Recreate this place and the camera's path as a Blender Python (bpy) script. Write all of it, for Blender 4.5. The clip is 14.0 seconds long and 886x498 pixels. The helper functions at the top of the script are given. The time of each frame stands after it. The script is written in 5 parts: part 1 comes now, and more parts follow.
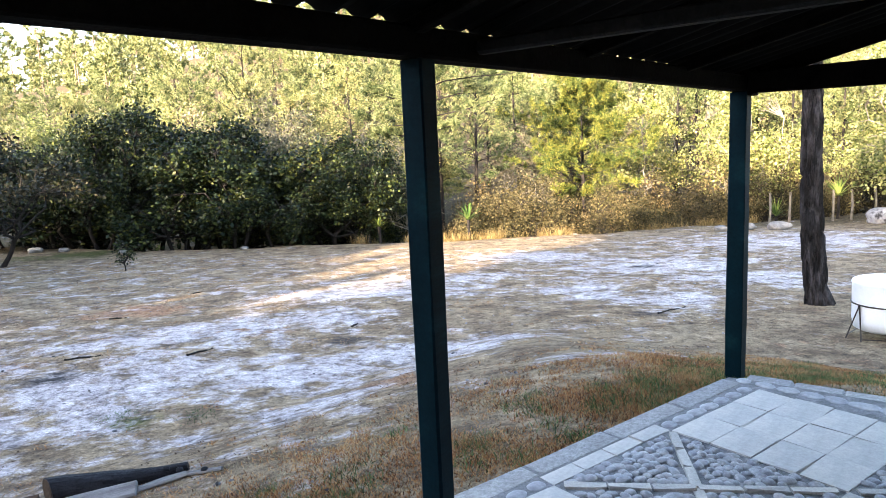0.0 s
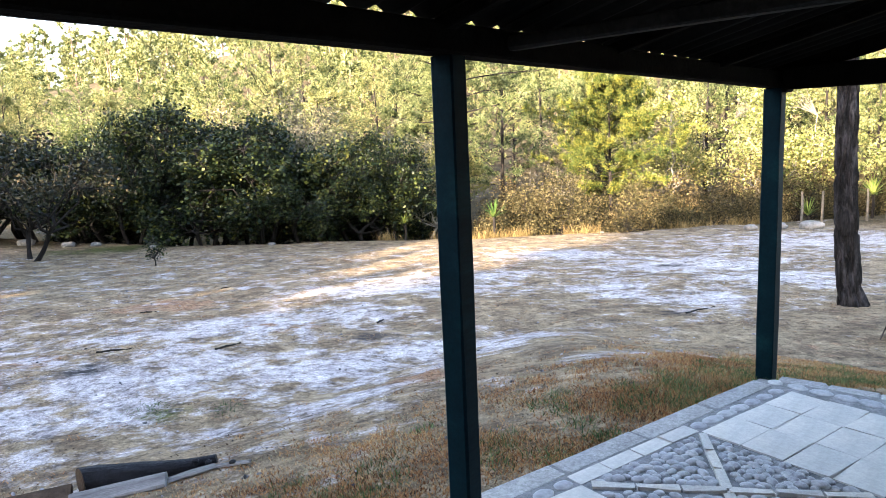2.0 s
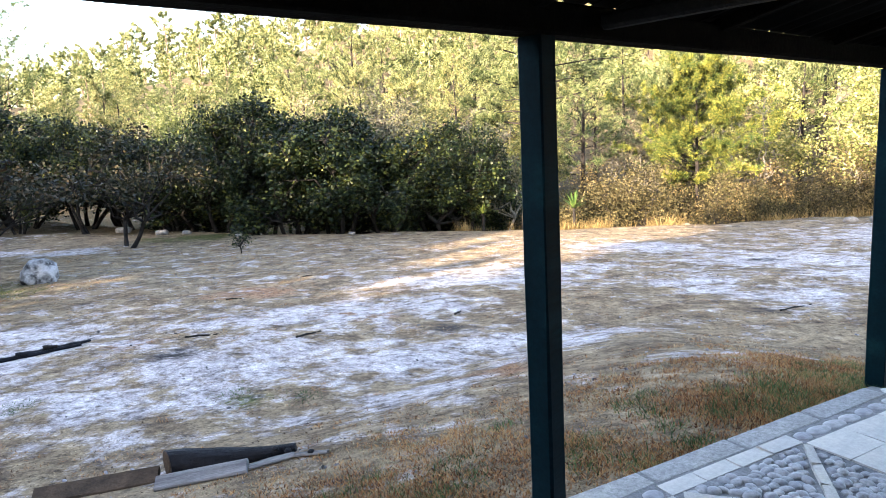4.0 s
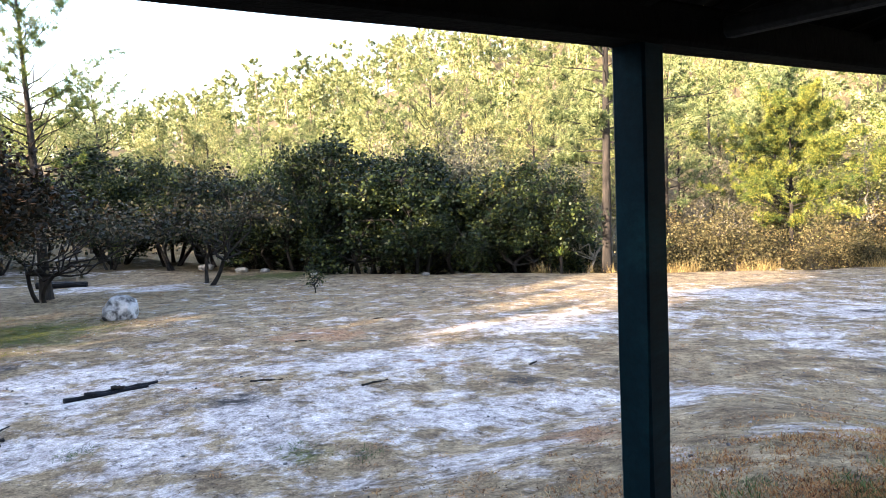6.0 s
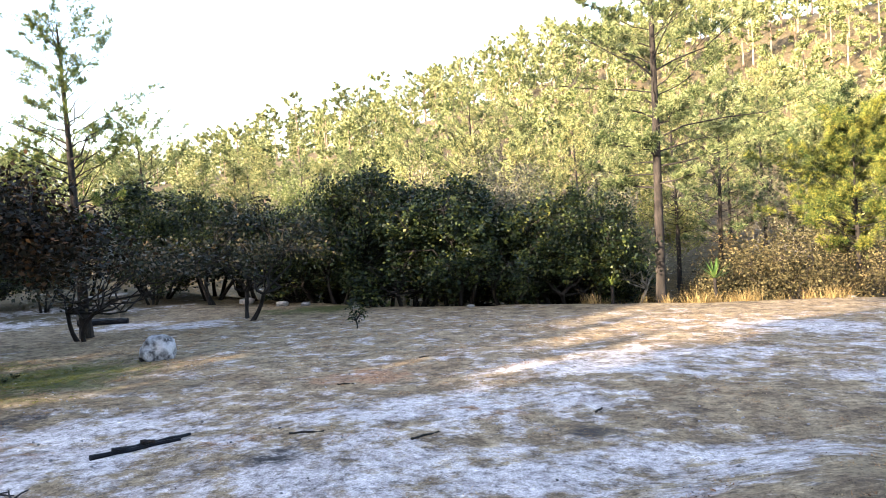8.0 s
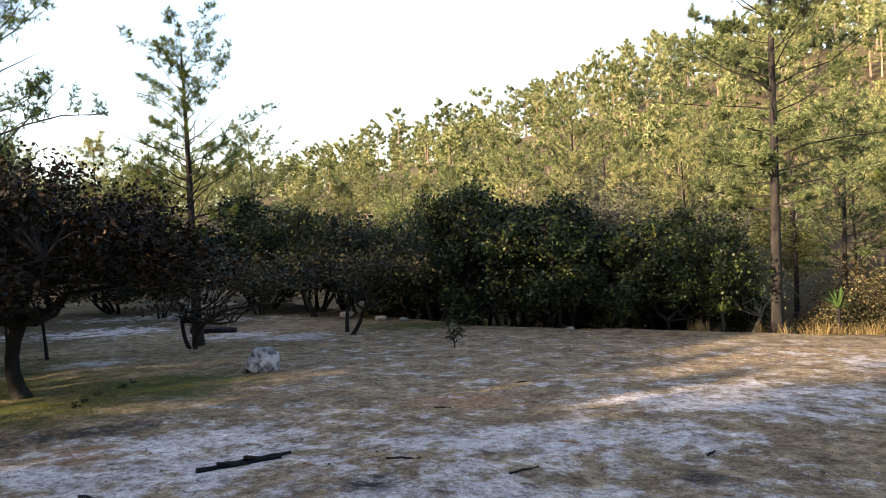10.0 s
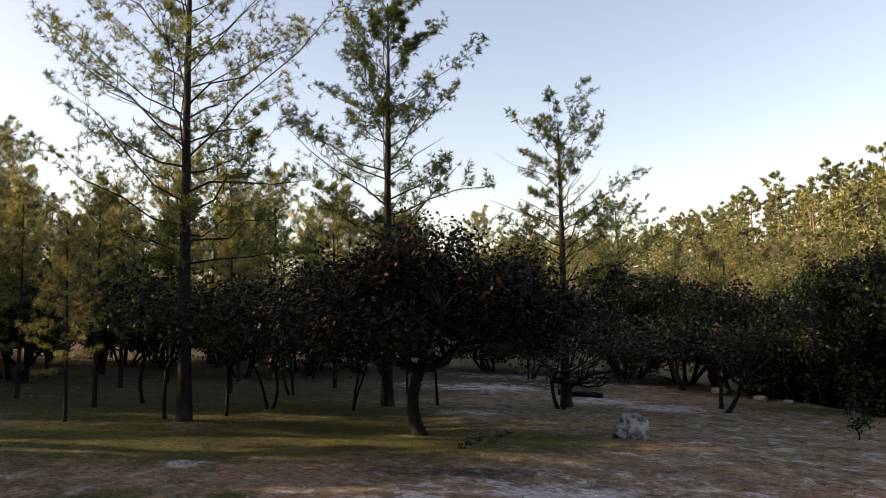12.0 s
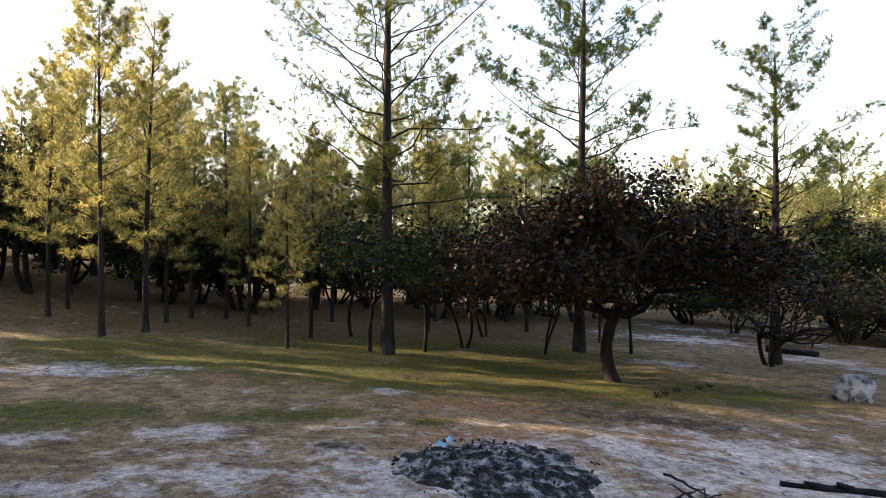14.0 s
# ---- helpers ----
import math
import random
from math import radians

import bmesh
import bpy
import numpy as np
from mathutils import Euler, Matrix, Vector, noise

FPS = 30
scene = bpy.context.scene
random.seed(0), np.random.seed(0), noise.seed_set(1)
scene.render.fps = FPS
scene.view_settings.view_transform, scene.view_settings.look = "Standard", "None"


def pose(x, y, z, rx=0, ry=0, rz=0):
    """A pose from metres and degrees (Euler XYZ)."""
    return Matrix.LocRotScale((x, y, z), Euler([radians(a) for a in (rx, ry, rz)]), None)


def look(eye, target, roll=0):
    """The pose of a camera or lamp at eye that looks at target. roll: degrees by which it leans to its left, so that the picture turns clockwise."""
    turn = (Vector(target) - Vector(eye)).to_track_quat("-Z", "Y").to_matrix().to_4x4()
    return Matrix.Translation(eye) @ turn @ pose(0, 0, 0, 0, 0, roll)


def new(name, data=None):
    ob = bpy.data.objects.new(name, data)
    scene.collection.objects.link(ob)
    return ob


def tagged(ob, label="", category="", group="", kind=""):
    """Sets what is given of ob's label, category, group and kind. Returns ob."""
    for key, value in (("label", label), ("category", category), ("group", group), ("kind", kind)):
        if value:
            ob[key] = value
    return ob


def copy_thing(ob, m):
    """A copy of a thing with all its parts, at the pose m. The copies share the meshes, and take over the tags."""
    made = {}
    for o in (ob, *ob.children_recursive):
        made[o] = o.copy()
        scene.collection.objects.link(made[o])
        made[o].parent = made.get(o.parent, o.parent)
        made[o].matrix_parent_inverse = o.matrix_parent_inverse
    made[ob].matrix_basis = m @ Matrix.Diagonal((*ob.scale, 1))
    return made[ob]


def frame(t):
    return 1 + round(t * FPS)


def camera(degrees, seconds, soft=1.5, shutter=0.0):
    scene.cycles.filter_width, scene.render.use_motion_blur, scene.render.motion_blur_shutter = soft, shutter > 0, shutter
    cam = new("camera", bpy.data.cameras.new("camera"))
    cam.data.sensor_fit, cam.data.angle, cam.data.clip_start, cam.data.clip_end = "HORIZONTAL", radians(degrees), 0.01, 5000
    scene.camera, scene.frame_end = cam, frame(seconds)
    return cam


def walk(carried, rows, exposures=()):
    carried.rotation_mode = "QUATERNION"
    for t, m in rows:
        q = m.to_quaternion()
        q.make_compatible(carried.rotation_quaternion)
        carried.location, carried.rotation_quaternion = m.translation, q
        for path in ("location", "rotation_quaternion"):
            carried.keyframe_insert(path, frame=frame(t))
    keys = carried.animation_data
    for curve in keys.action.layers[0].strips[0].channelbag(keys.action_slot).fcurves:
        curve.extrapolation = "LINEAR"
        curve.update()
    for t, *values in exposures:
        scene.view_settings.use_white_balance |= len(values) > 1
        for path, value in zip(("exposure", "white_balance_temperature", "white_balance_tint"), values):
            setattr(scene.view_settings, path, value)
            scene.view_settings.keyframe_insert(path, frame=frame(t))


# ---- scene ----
cam = camera(64.9, 14.0, 0.6)
PATH = [
    (0, (-0.036, 0.05, 1.485), (-0.035, 2.025, 1.174), -2.6),
    (0.5, (-0.02, 0.056, 1.484), (0.069, 2.031, 1.184), -2.0),
    (1, (-0.014, 0.069, 1.48), (0.108, 2.039, 1.159), -1.9),
    (1.5, (-0.021, 0.082, 1.483), (0.044, 2.057, 1.173), -2.3),
    (2, (-0.05, 0.055, 1.484), (-0.121, 2.029, 1.168), -2.5),
    (2.5, (-0.067, 0.062, 1.487), (-0.298, 2.021, 1.154), -2.8),
    (3, (-0.043, 0.108, 1.471), (-0.377, 2.054, 1.156), -3.4),
    (3.2, (-0.06, 0.131, 1.472), (-0.382, 2.079, 1.155), -2.7),
    (5.3, (-0.096, 0.382, 1.488), (-0.346, 2.333, 1.128), -4.1),
    (5.5, (-0.112, 0.494, 1.491), (-0.428, 2.438, 1.142), -4.3),
    (6, (-0.128, 0.673, 1.473), (-0.632, 2.597, 1.263), -3.0),
    (6.5, (-0.215, 0.9, 1.447), (-0.843, 2.779, 1.175), -2.1),
    (7, (-0.365, 1.049, 1.468), (-0.918, 2.961, 1.269), -3.7),
    (7.5, (-0.424, 1.236, 1.475), (-0.981, 3.145, 1.271), -3.8),
    (7.7, (-0.455, 1.326, 1.489), (-1.046, 3.23, 1.33), -4.3),
    (9.8, (-0.607, 1.558, 1.648), (-1.3, 3.433, 1.581), -2.6),
    (10, (-0.614, 1.567, 1.65), (-1.48, 3.369, 1.584), -3.2),
    (10.5, (-0.66, 1.613, 1.662), (-1.874, 3.202, 1.626), -3.6),
    (11, (-0.713, 1.616, 1.637), (-2.14, 3.017, 1.677), -3.0),
    (11.5, (-0.756, 1.531, 1.518), (-2.293, 2.808, 1.61), -2.0),
    (12, (-0.831, 1.513, 1.463), (-2.453, 2.669, 1.643), -1.3),
    (12.5, (-0.851, 1.475, 1.413), (-2.573, 2.473, 1.609), -0.6),
    (13, (-0.863, 1.483, 1.361), (-2.642, 2.384, 1.519), -0.3),
    (13.5, (-0.873, 1.483, 1.36), (-2.699, 2.291, 1.461), 0.2),
    (14, (-0.898, 1.481, 1.358), (-2.779, 2.16, 1.398), 0.0),
]
walk(cam, [(t, look(e, a, r)) for t, e, a, r in PATH], [(0, 3.5, 6700, 16), (7.7, 3.25, 6700, 16), (9.8, 2.2, 7000, 17), (11, 2.05, 7700, 19), (11.5, 1.8, 7900, 20), (12, 1.3, 8100, 23), (12.5, 1.0, 8400, 25), (13, 1.05, 8200, 23), (13.5, 1.45, 7900, 20), (14, 2.3, 7900, 20)])

# ---- world, sun, exposure ----
SUN_AZ = Vector((-0.55, -0.835, 0)).normalized()
SUN_EL = radians(14)
world = bpy.data.worlds.new("sky")
scene.world = world
world.use_nodes = True
wn = world.node_tree.nodes
sky = wn.new("ShaderNodeTexSky")
sky.sky_type = "NISHITA"
sky.sun_disc = False
sky.sun_elevation = SUN_EL
sky.sun_rotation = math.atan2(SUN_AZ.x, SUN_AZ.y)
sky.air_density, sky.dust_density = 1.0, 1.5
wn["Background"].inputs["Strength"].default_value = 0.15
world.node_tree.links.new(sky.outputs[0], wn["Background"].inputs["Color"])
sun = bpy.data.lights.new("sun", "SUN")
sun.energy, sun.angle, sun.color = 5.0, radians(0.6), (1.0, 0.86, 0.62)
sun_ob = new("sun", sun)
sv = SUN_AZ * math.cos(SUN_EL) + Vector((0, 0, math.sin(SUN_EL)))
sun_ob.matrix_world = look(sv * 60, (0, 0, 0))


# ---- materials ----
def nodes_of(name):
    m = bpy.data.materials.new(name)
    m.use_nodes = True
    return m, m.node_tree.nodes, m.node_tree.links


def ramp(n, l, fac, stops):
    r = n.new("ShaderNodeValToRGB")
    r.color_ramp.elements[0].position, r.color_ramp.elements[0].color = stops[0][0], (*stops[0][1], 1)
    r.color_ramp.elements[1].position, r.color_ramp.elements[1].color = stops[-1][0], (*stops[-1][1], 1)
    for p, c in stops[1:-1]:
        r.color_ramp.elements.new(p).color = (*c, 1)
    l.new(fac, r.inputs[0])
    return r.outputs[0]


def noise_tex(n, l, vec, scale, detail=6, rough=0.6):
    t = n.new("ShaderNodeTexNoise")
    t.inputs["Scale"].default_value, t.inputs["Detail"].default_value, t.inputs["Roughness"].default_value = scale, detail, rough
    l.new(vec, t.inputs["Vector"])
    return t.outputs["Fac"]


def blend(n, l, fac, a, b, kind="MIX"):
    m = n.new("ShaderNodeMix")
    m.data_type, m.blend_type = "RGBA", kind
    for val, sock in ((fac, m.inputs[0]), (a, m.inputs[6]), (b, m.inputs[7])):
        if isinstance(val, (int, float)):
            sock.default_value = val
        elif isinstance(val, tuple):
            sock.default_value = (*val, 1)
        else:
            l.new(val, sock)
    return m.outputs[2]


def calc(n, l, op, a, b=0.0, c=0.0):
    m = n.new("ShaderNodeMath")
    m.operation = op
    for val, sock in zip((a, b, c), m.inputs):
        if isinstance(val, (int, float)):
            sock.default_value = val
        else:
            l.new(val, sock)
    return m.outputs[0]


def surface(name, stops, scale, bump=0.3, rough=0.85, fine=40.0, stretch=(1, 1, 1), metal=0.0, spread=0.35, spec=0.2, depth=0.02, vary=1.0):
    """A rough two-scale surface: large blotches through a ramp, fine grain on top, bump from both."""
    m, n, l = nodes_of(name)
    p = n["Principled BSDF"]
    tc = n.new("ShaderNodeTexCoord")
    mp = n.new("ShaderNodeMapping")
    mp.inputs["Scale"].default_value = stretch
    l.new(tc.outputs["Object"], mp.inputs[0])
    big = noise_tex(n, l, mp.outputs[0], scale)
    small = noise_tex(n, l, mp.outputs[0], fine, 4, 0.7)
    col = ramp(n, l, big, stops)
    g = ramp(n, l, small, [(0.3, (1 - spread,) * 3), (0.7, (1 + spread * 0.4,) * 3)])
    col = blend(n, l, 1.0, col, g, "MULTIPLY")
    rnd = n.new("ShaderNodeObjectInfo").outputs["Random"]
    v = ramp(n, l, rnd, [(0.0, (1 - 0.18 * vary, 1 - 0.18 * vary, 1 - 0.16 * vary)), (1.0, (1 + 0.1 * vary, 1 + 0.08 * vary, 1 + 0.05 * vary))])
    col = blend(n, l, 1.0, col, v, "MULTIPLY")
    l.new(col, p.inputs["Base Color"])
    p.inputs["Roughness"].default_value = rough
    p.inputs["Metallic"].default_value = metal
    p.inputs["Specular IOR Level"].default_value = 0.5 if metal or rough < 0.4 else spec
    b = n.new("ShaderNodeBump")
    b.inputs["Strength"].default_value, b.inputs["Distance"].default_value = bump, depth
    l.new(calc(n, l, "ADD", calc(n, l, "MULTIPLY", big, 0.6), small), b.inputs["Height"])
    l.new(b.outputs[0], p.inputs["Normal"])
    return m


def foliage(name, a, b, c, through_amount=0.45, gloss=0.5, spec=0.06, clump_size=0.9):
    """Leaves or needles: colour varies leaf by leaf and clump by clump; light shines through them."""
    m, n, l = nodes_of(name)
    out = n["Material Output"]
    p = n["Principled BSDF"]
    geo = n.new("ShaderNodeNewGeometry")
    tc = n.new("ShaderNodeTexCoord")
    clump = noise_tex(n, l, tc.outputs["Object"], clump_size, 2, 0.5)
    mixv = calc(n, l, "ADD", calc(n, l, "MULTIPLY", geo.outputs["Random Per Island"], 0.55), calc(n, l, "MULTIPLY", clump, 0.6))
    col = ramp(n, l, mixv, [(0.3, a), (0.6, b), (0.92, c)])
    rnd = n.new("ShaderNodeObjectInfo").outputs["Random"]
    col = blend(n, l, 1.0, col, ramp(n, l, rnd, [(0.0, (0.55, 0.66, 0.62)), (1.0, (1.25, 1.18, 1.05))]), "MULTIPLY")
    l.new(col, p.inputs["Base Color"])
    p.inputs["Roughness"].default_value = gloss
    p.inputs["Specular IOR Level"].default_value = spec
    tr = n.new("ShaderNodeBsdfTranslucent")
    l.new(col, tr.inputs[0])
    mx = n.new("ShaderNodeMixShader")
    mx.inputs[0].default_value = through_amount
    l.new(p.outputs[0], mx.inputs[1])
    l.new(tr.outputs[0], mx.inputs[2])
    l.new(mx.outputs[0], out.inputs[0])
    return m


M_NEEDLE = foliage("pine_needles", (0.02, 0.045, 0.015), (0.075, 0.105, 0.03), (0.26, 0.24, 0.06), 0.35)
M_NEEDLE_Y = foliage("yellow_pine_needles", (0.012, 0.035, 0.014), (0.085, 0.11, 0.03), (0.38, 0.32, 0.07), 0.3, 0.5, 0.06, 0.7)
# Paler copies of the pine needles: sunlight on these crowns is in the colour.
M_NEEDLE_FAR = foliage("sun_tinted_pine_needles", (0.018, 0.04, 0.016), (0.15, 0.165, 0.07), (0.53, 0.485, 0.27), 0.35)
M_NEEDLE_HILL = foliage("sun_tinted_hill_needles", (0.03, 0.05, 0.022), (0.18, 0.185, 0.08), (0.58, 0.53, 0.30), 0.35, 0.5, 0.06, 0.2)
M_NEEDLE_WEST = foliage("sun_tinted_west_needles", (0.03, 0.055, 0.022), (0.17, 0.18, 0.07), (0.58, 0.5, 0.23), 0.6)
# Near-black: the shade inside the crowns is put into the leaf colour.
M_LEAF_DARK = foliage("shade_darkened_leaves", (0.003, 0.007, 0.005), (0.010, 0.019, 0.008), (0.075, 0.08, 0.02), 0.12, 0.5, 0.16, 1.6)
# Bronzed leaves blackened for crown shade; the reddish last stop carries sunlight.
M_LEAF_APPLE = foliage("shade_dark_bronzed_leaves", (0.003, 0.003, 0.002), (0.006, 0.006, 0.004), (0.04, 0.02, 0.009), 0.2, 0.5, 0.12, 1.3)
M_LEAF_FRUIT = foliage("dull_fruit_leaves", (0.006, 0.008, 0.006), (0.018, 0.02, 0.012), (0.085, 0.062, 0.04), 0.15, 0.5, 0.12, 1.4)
M_LEAF_DRY = foliage("dry_brush_leaves", (0.025, 0.022, 0.012), (0.08, 0.062, 0.032), (0.22, 0.165, 0.09), 0.25, 0.7)
M_LEAF_GREY = foliage("pale_twig_leaves", (0.07, 0.065, 0.05), (0.14, 0.125, 0.085), (0.25, 0.215, 0.15), 0.25, 0.7)
M_LEAF_LIGHT = foliage("sunny_leaves", (0.08, 0.105, 0.035), (0.22, 0.22, 0.085), (0.46, 0.42, 0.2), 0.4, 0.5)
M_GRASS_DRY = foliage("dry_grass_blades", (0.11, 0.08, 0.05), (0.32, 0.25, 0.16), (0.54, 0.46, 0.33), 0.25, 0.7)
M_GRASS_RED = foliage("rusty_grass_blades", (0.07, 0.026, 0.015), (0.42, 0.18, 0.08), (0.66, 0.40, 0.21), 0.25, 0.7)
M_GRASS_GREEN = foliage("green_grass_blades", (0.025, 0.055, 0.022), (0.07, 0.12, 0.045), (0.24, 0.27, 0.13), 0.35, 0.6)
M_BARK = surface("pine_bark", [(0.25, (0.008, 0.007, 0.0065)), (0.5, (0.02, 0.0165, 0.015)), (0.75, (0.05, 0.04, 0.035))], 5, 0.9, 0.95, 30, (1, 1, 0.3))
M_BARK_FURROWED = surface("furrowed_dark_bark", [(0.3, (0.006, 0.006, 0.006)), (0.48, (0.022, 0.02, 0.02)), (0.7, (0.085, 0.078, 0.08))], 11, 1.0, 0.95, 26, (1, 1, 0.22), 0, 0.7, 0.1, 0.08)
# Pine bark with sunshine worked into a paler colour.
M_BARK_PALE = surface("sun_tinted_pine_bark", [(0.25, (0.09, 0.06, 0.045)), (0.5, (0.18, 0.13, 0.10)), (0.75, (0.30, 0.23, 0.18))], 6, 0.8, 0.95, 30, (1, 1, 0.3))
M_BARK_DARK = surface("dark_branch_bark", [(0.3, (0.006, 0.005, 0.005)), (0.7, (0.02, 0.017, 0.015))], 8, 0.7, 0.95, 40, (1, 1, 0.4))
M_BARK_WHITE = surface("pale_branch_bark", [(0.3, (0.14, 0.12, 0.10)), (0.7, (0.30, 0.27, 0.23))], 6, 0.4, 0.9, 40)
M_PAINT = surface("dark_green_post_paint", [(0.2, (0.0005, 0.006, 0.010)), (0.55, (0.0008, 0.0115, 0.018)), (0.8, (0.005, 0.03, 0.038))], 3.5, 0.12, 0.6, 60, (1, 1, 0.25), 0, 0.3, 0.05)
# The deep shade under the roof is painted into this timber as near-black.
M_ROOFWOOD = surface("shade_black_roof_timber", [(0.3, (0.003, 0.0025, 0.002)), (0.7, (0.012, 0.010, 0.008))], 3, 0.5, 0.9, 50, (1, 1, 1), 0, 0.35, 0.03)
# Lighter than the other roof timber: light on its underside is painted in.
M_RAFTER = surface("lit_grey_rafter", [(0.3, (0.012, 0.011, 0.010)), (0.7, (0.03, 0.027, 0.024))], 3, 0.5, 0.9, 50, (1, 1, 1))
# Sheet metal coloured almost black to stand in for the roof's shade.
M_TIN = surface("shade_dark_corrugated_sheet", [(0.3, (0.004, 0.0035, 0.003)), (0.7, (0.013, 0.012, 0.011))], 2, 0.2, 0.8, 60, (1, 1, 1), 0, 0.35, 0.03)
M_SLAB = surface("pale_paving_slab", [(0.25, (0.37, 0.36, 0.34)), (0.45, (0.455, 0.44, 0.415)), (0.75, (0.56, 0.53, 0.48))], 4, 0.25, 0.8, 45, (1, 1, 1), 0, 0.16, 0.2, 0.02, 0.45)
M_STRIP = surface("pale_brick_strip", [(0.25, (0.40, 0.385, 0.36)), (0.75, (0.55, 0.53, 0.49))], 5, 0.4, 0.85, 70, (1, 1, 1), 0, 0.22)
M_CURB = surface("rough_concrete_curb", [(0.25, (0.27, 0.27, 0.265)), (0.5, (0.38, 0.38, 0.375)), (0.75, (0.48, 0.48, 0.465))], 5, 0.8, 0.95, 55, (1, 1, 1), 0, 0.4)
M_MORTAR = surface("dark_mortar_joint", [(0.3, (0.15, 0.152, 0.155)), (0.7, (0.30, 0.30, 0.305))], 9, 0.6, 0.95, 60)
M_STONE = surface("dull_field_stone", [(0.3, (0.12, 0.115, 0.11)), (0.7, (0.27, 0.26, 0.25))], 5, 0.8, 0.95, 40)
M_COBBLE = surface("grey_river_cobble", [(0.25, (0.2, 0.21, 0.23)), (0.5, (0.34, 0.345, 0.36)), (0.75, (0.5, 0.5, 0.5))], 14, 0.3, 0.6, 70, (1, 1, 1), 0, 0.2)
M_ROCK = surface("white_grey_boulder", [(0.36, (0.04, 0.038, 0.04)), (0.44, (0.18, 0.175, 0.18)), (0.55, (0.36, 0.35, 0.36))], 5.5, 0.7, 0.9, 25)
M_CHAR = surface("charred_log", [(0.3, (0.003, 0.003, 0.004)), (0.7, (0.013, 0.015, 0.02))], 6, 0.8, 0.6, 40, (1, 1, 1), 0, 0.35, 0.1)
M_CUT = surface("cut_log_end", [(0.3, (0.022, 0.016, 0.011)), (0.7, (0.075, 0.05, 0.032))], 9, 0.8, 0.9, 60)
M_GREYWOOD = surface("silver_weathered_board", [(0.3, (0.07, 0.07, 0.072)), (0.7, (0.24, 0.24, 0.245))], 4, 0.5, 0.9, 60, (0.3, 3, 3))
M_PLASTIC = surface("white_plastic_tub", [(0.3, (0.62, 0.64, 0.66)), (0.7, (0.70, 0.71, 0.72))], 3, 0.05, 0.35, 30, (1, 1, 1), 0, 0.05)
M_IRON = surface("rusty_iron_rod", [(0.3, (0.025, 0.02, 0.018)), (0.7, (0.07, 0.05, 0.04))], 8, 0.3, 0.6, 60, (1, 1, 1), 0.5)
M_ASH = surface("grey_ash_and_charcoal", [(0.42, (0.006, 0.006, 0.007)), (0.5, (0.03, 0.032, 0.038)), (0.57, (0.14, 0.147, 0.17)), (0.7, (0.32, 0.33, 0.36))], 5.5, 1.0, 0.95, 22, (1, 1, 1), 0, 0.6)
M_BLUE = surface("blue_litter", [(0.3, (0.10, 0.3, 0.5)), (0.7, (0.2, 0.42, 0.62))], 3, 0.1, 0.5, 30)
M_WALL = surface("limewashed_house_wall", [(0.3, (0.42, 0.38, 0.31)), (0.7, (0.55, 0.5, 0.42))], 1.2, 0.3, 0.9, 40)
M_GRASS_OLIVE = foliage("olive_grass_blades", (0.035, 0.045, 0.010), (0.095, 0.105, 0.022), (0.2, 0.19, 0.06), 0.35, 0.8)
M_FLECK = foliage("dead_leaf_flecks", (0.02, 0.014, 0.011), (0.05, 0.032, 0.022), (0.13, 0.08, 0.045), 0.1, 0.9)
M_FERN = foliage("agave_leaves", (0.06, 0.10, 0.03), (0.13, 0.18, 0.05), (0.28, 0.3, 0.09), 0.3, 0.45)
M_STRAW = foliage("tall_dry_straw", (0.09, 0.062, 0.028), (0.17, 0.122, 0.058), (0.28, 0.21, 0.11), 0.3, 0.7)
M_FENCE = surface("grey_fence_post", [(0.3, (0.07, 0.06, 0.05)), (0.7, (0.18, 0.16, 0.135))], 5, 0.4, 0.9, 50)


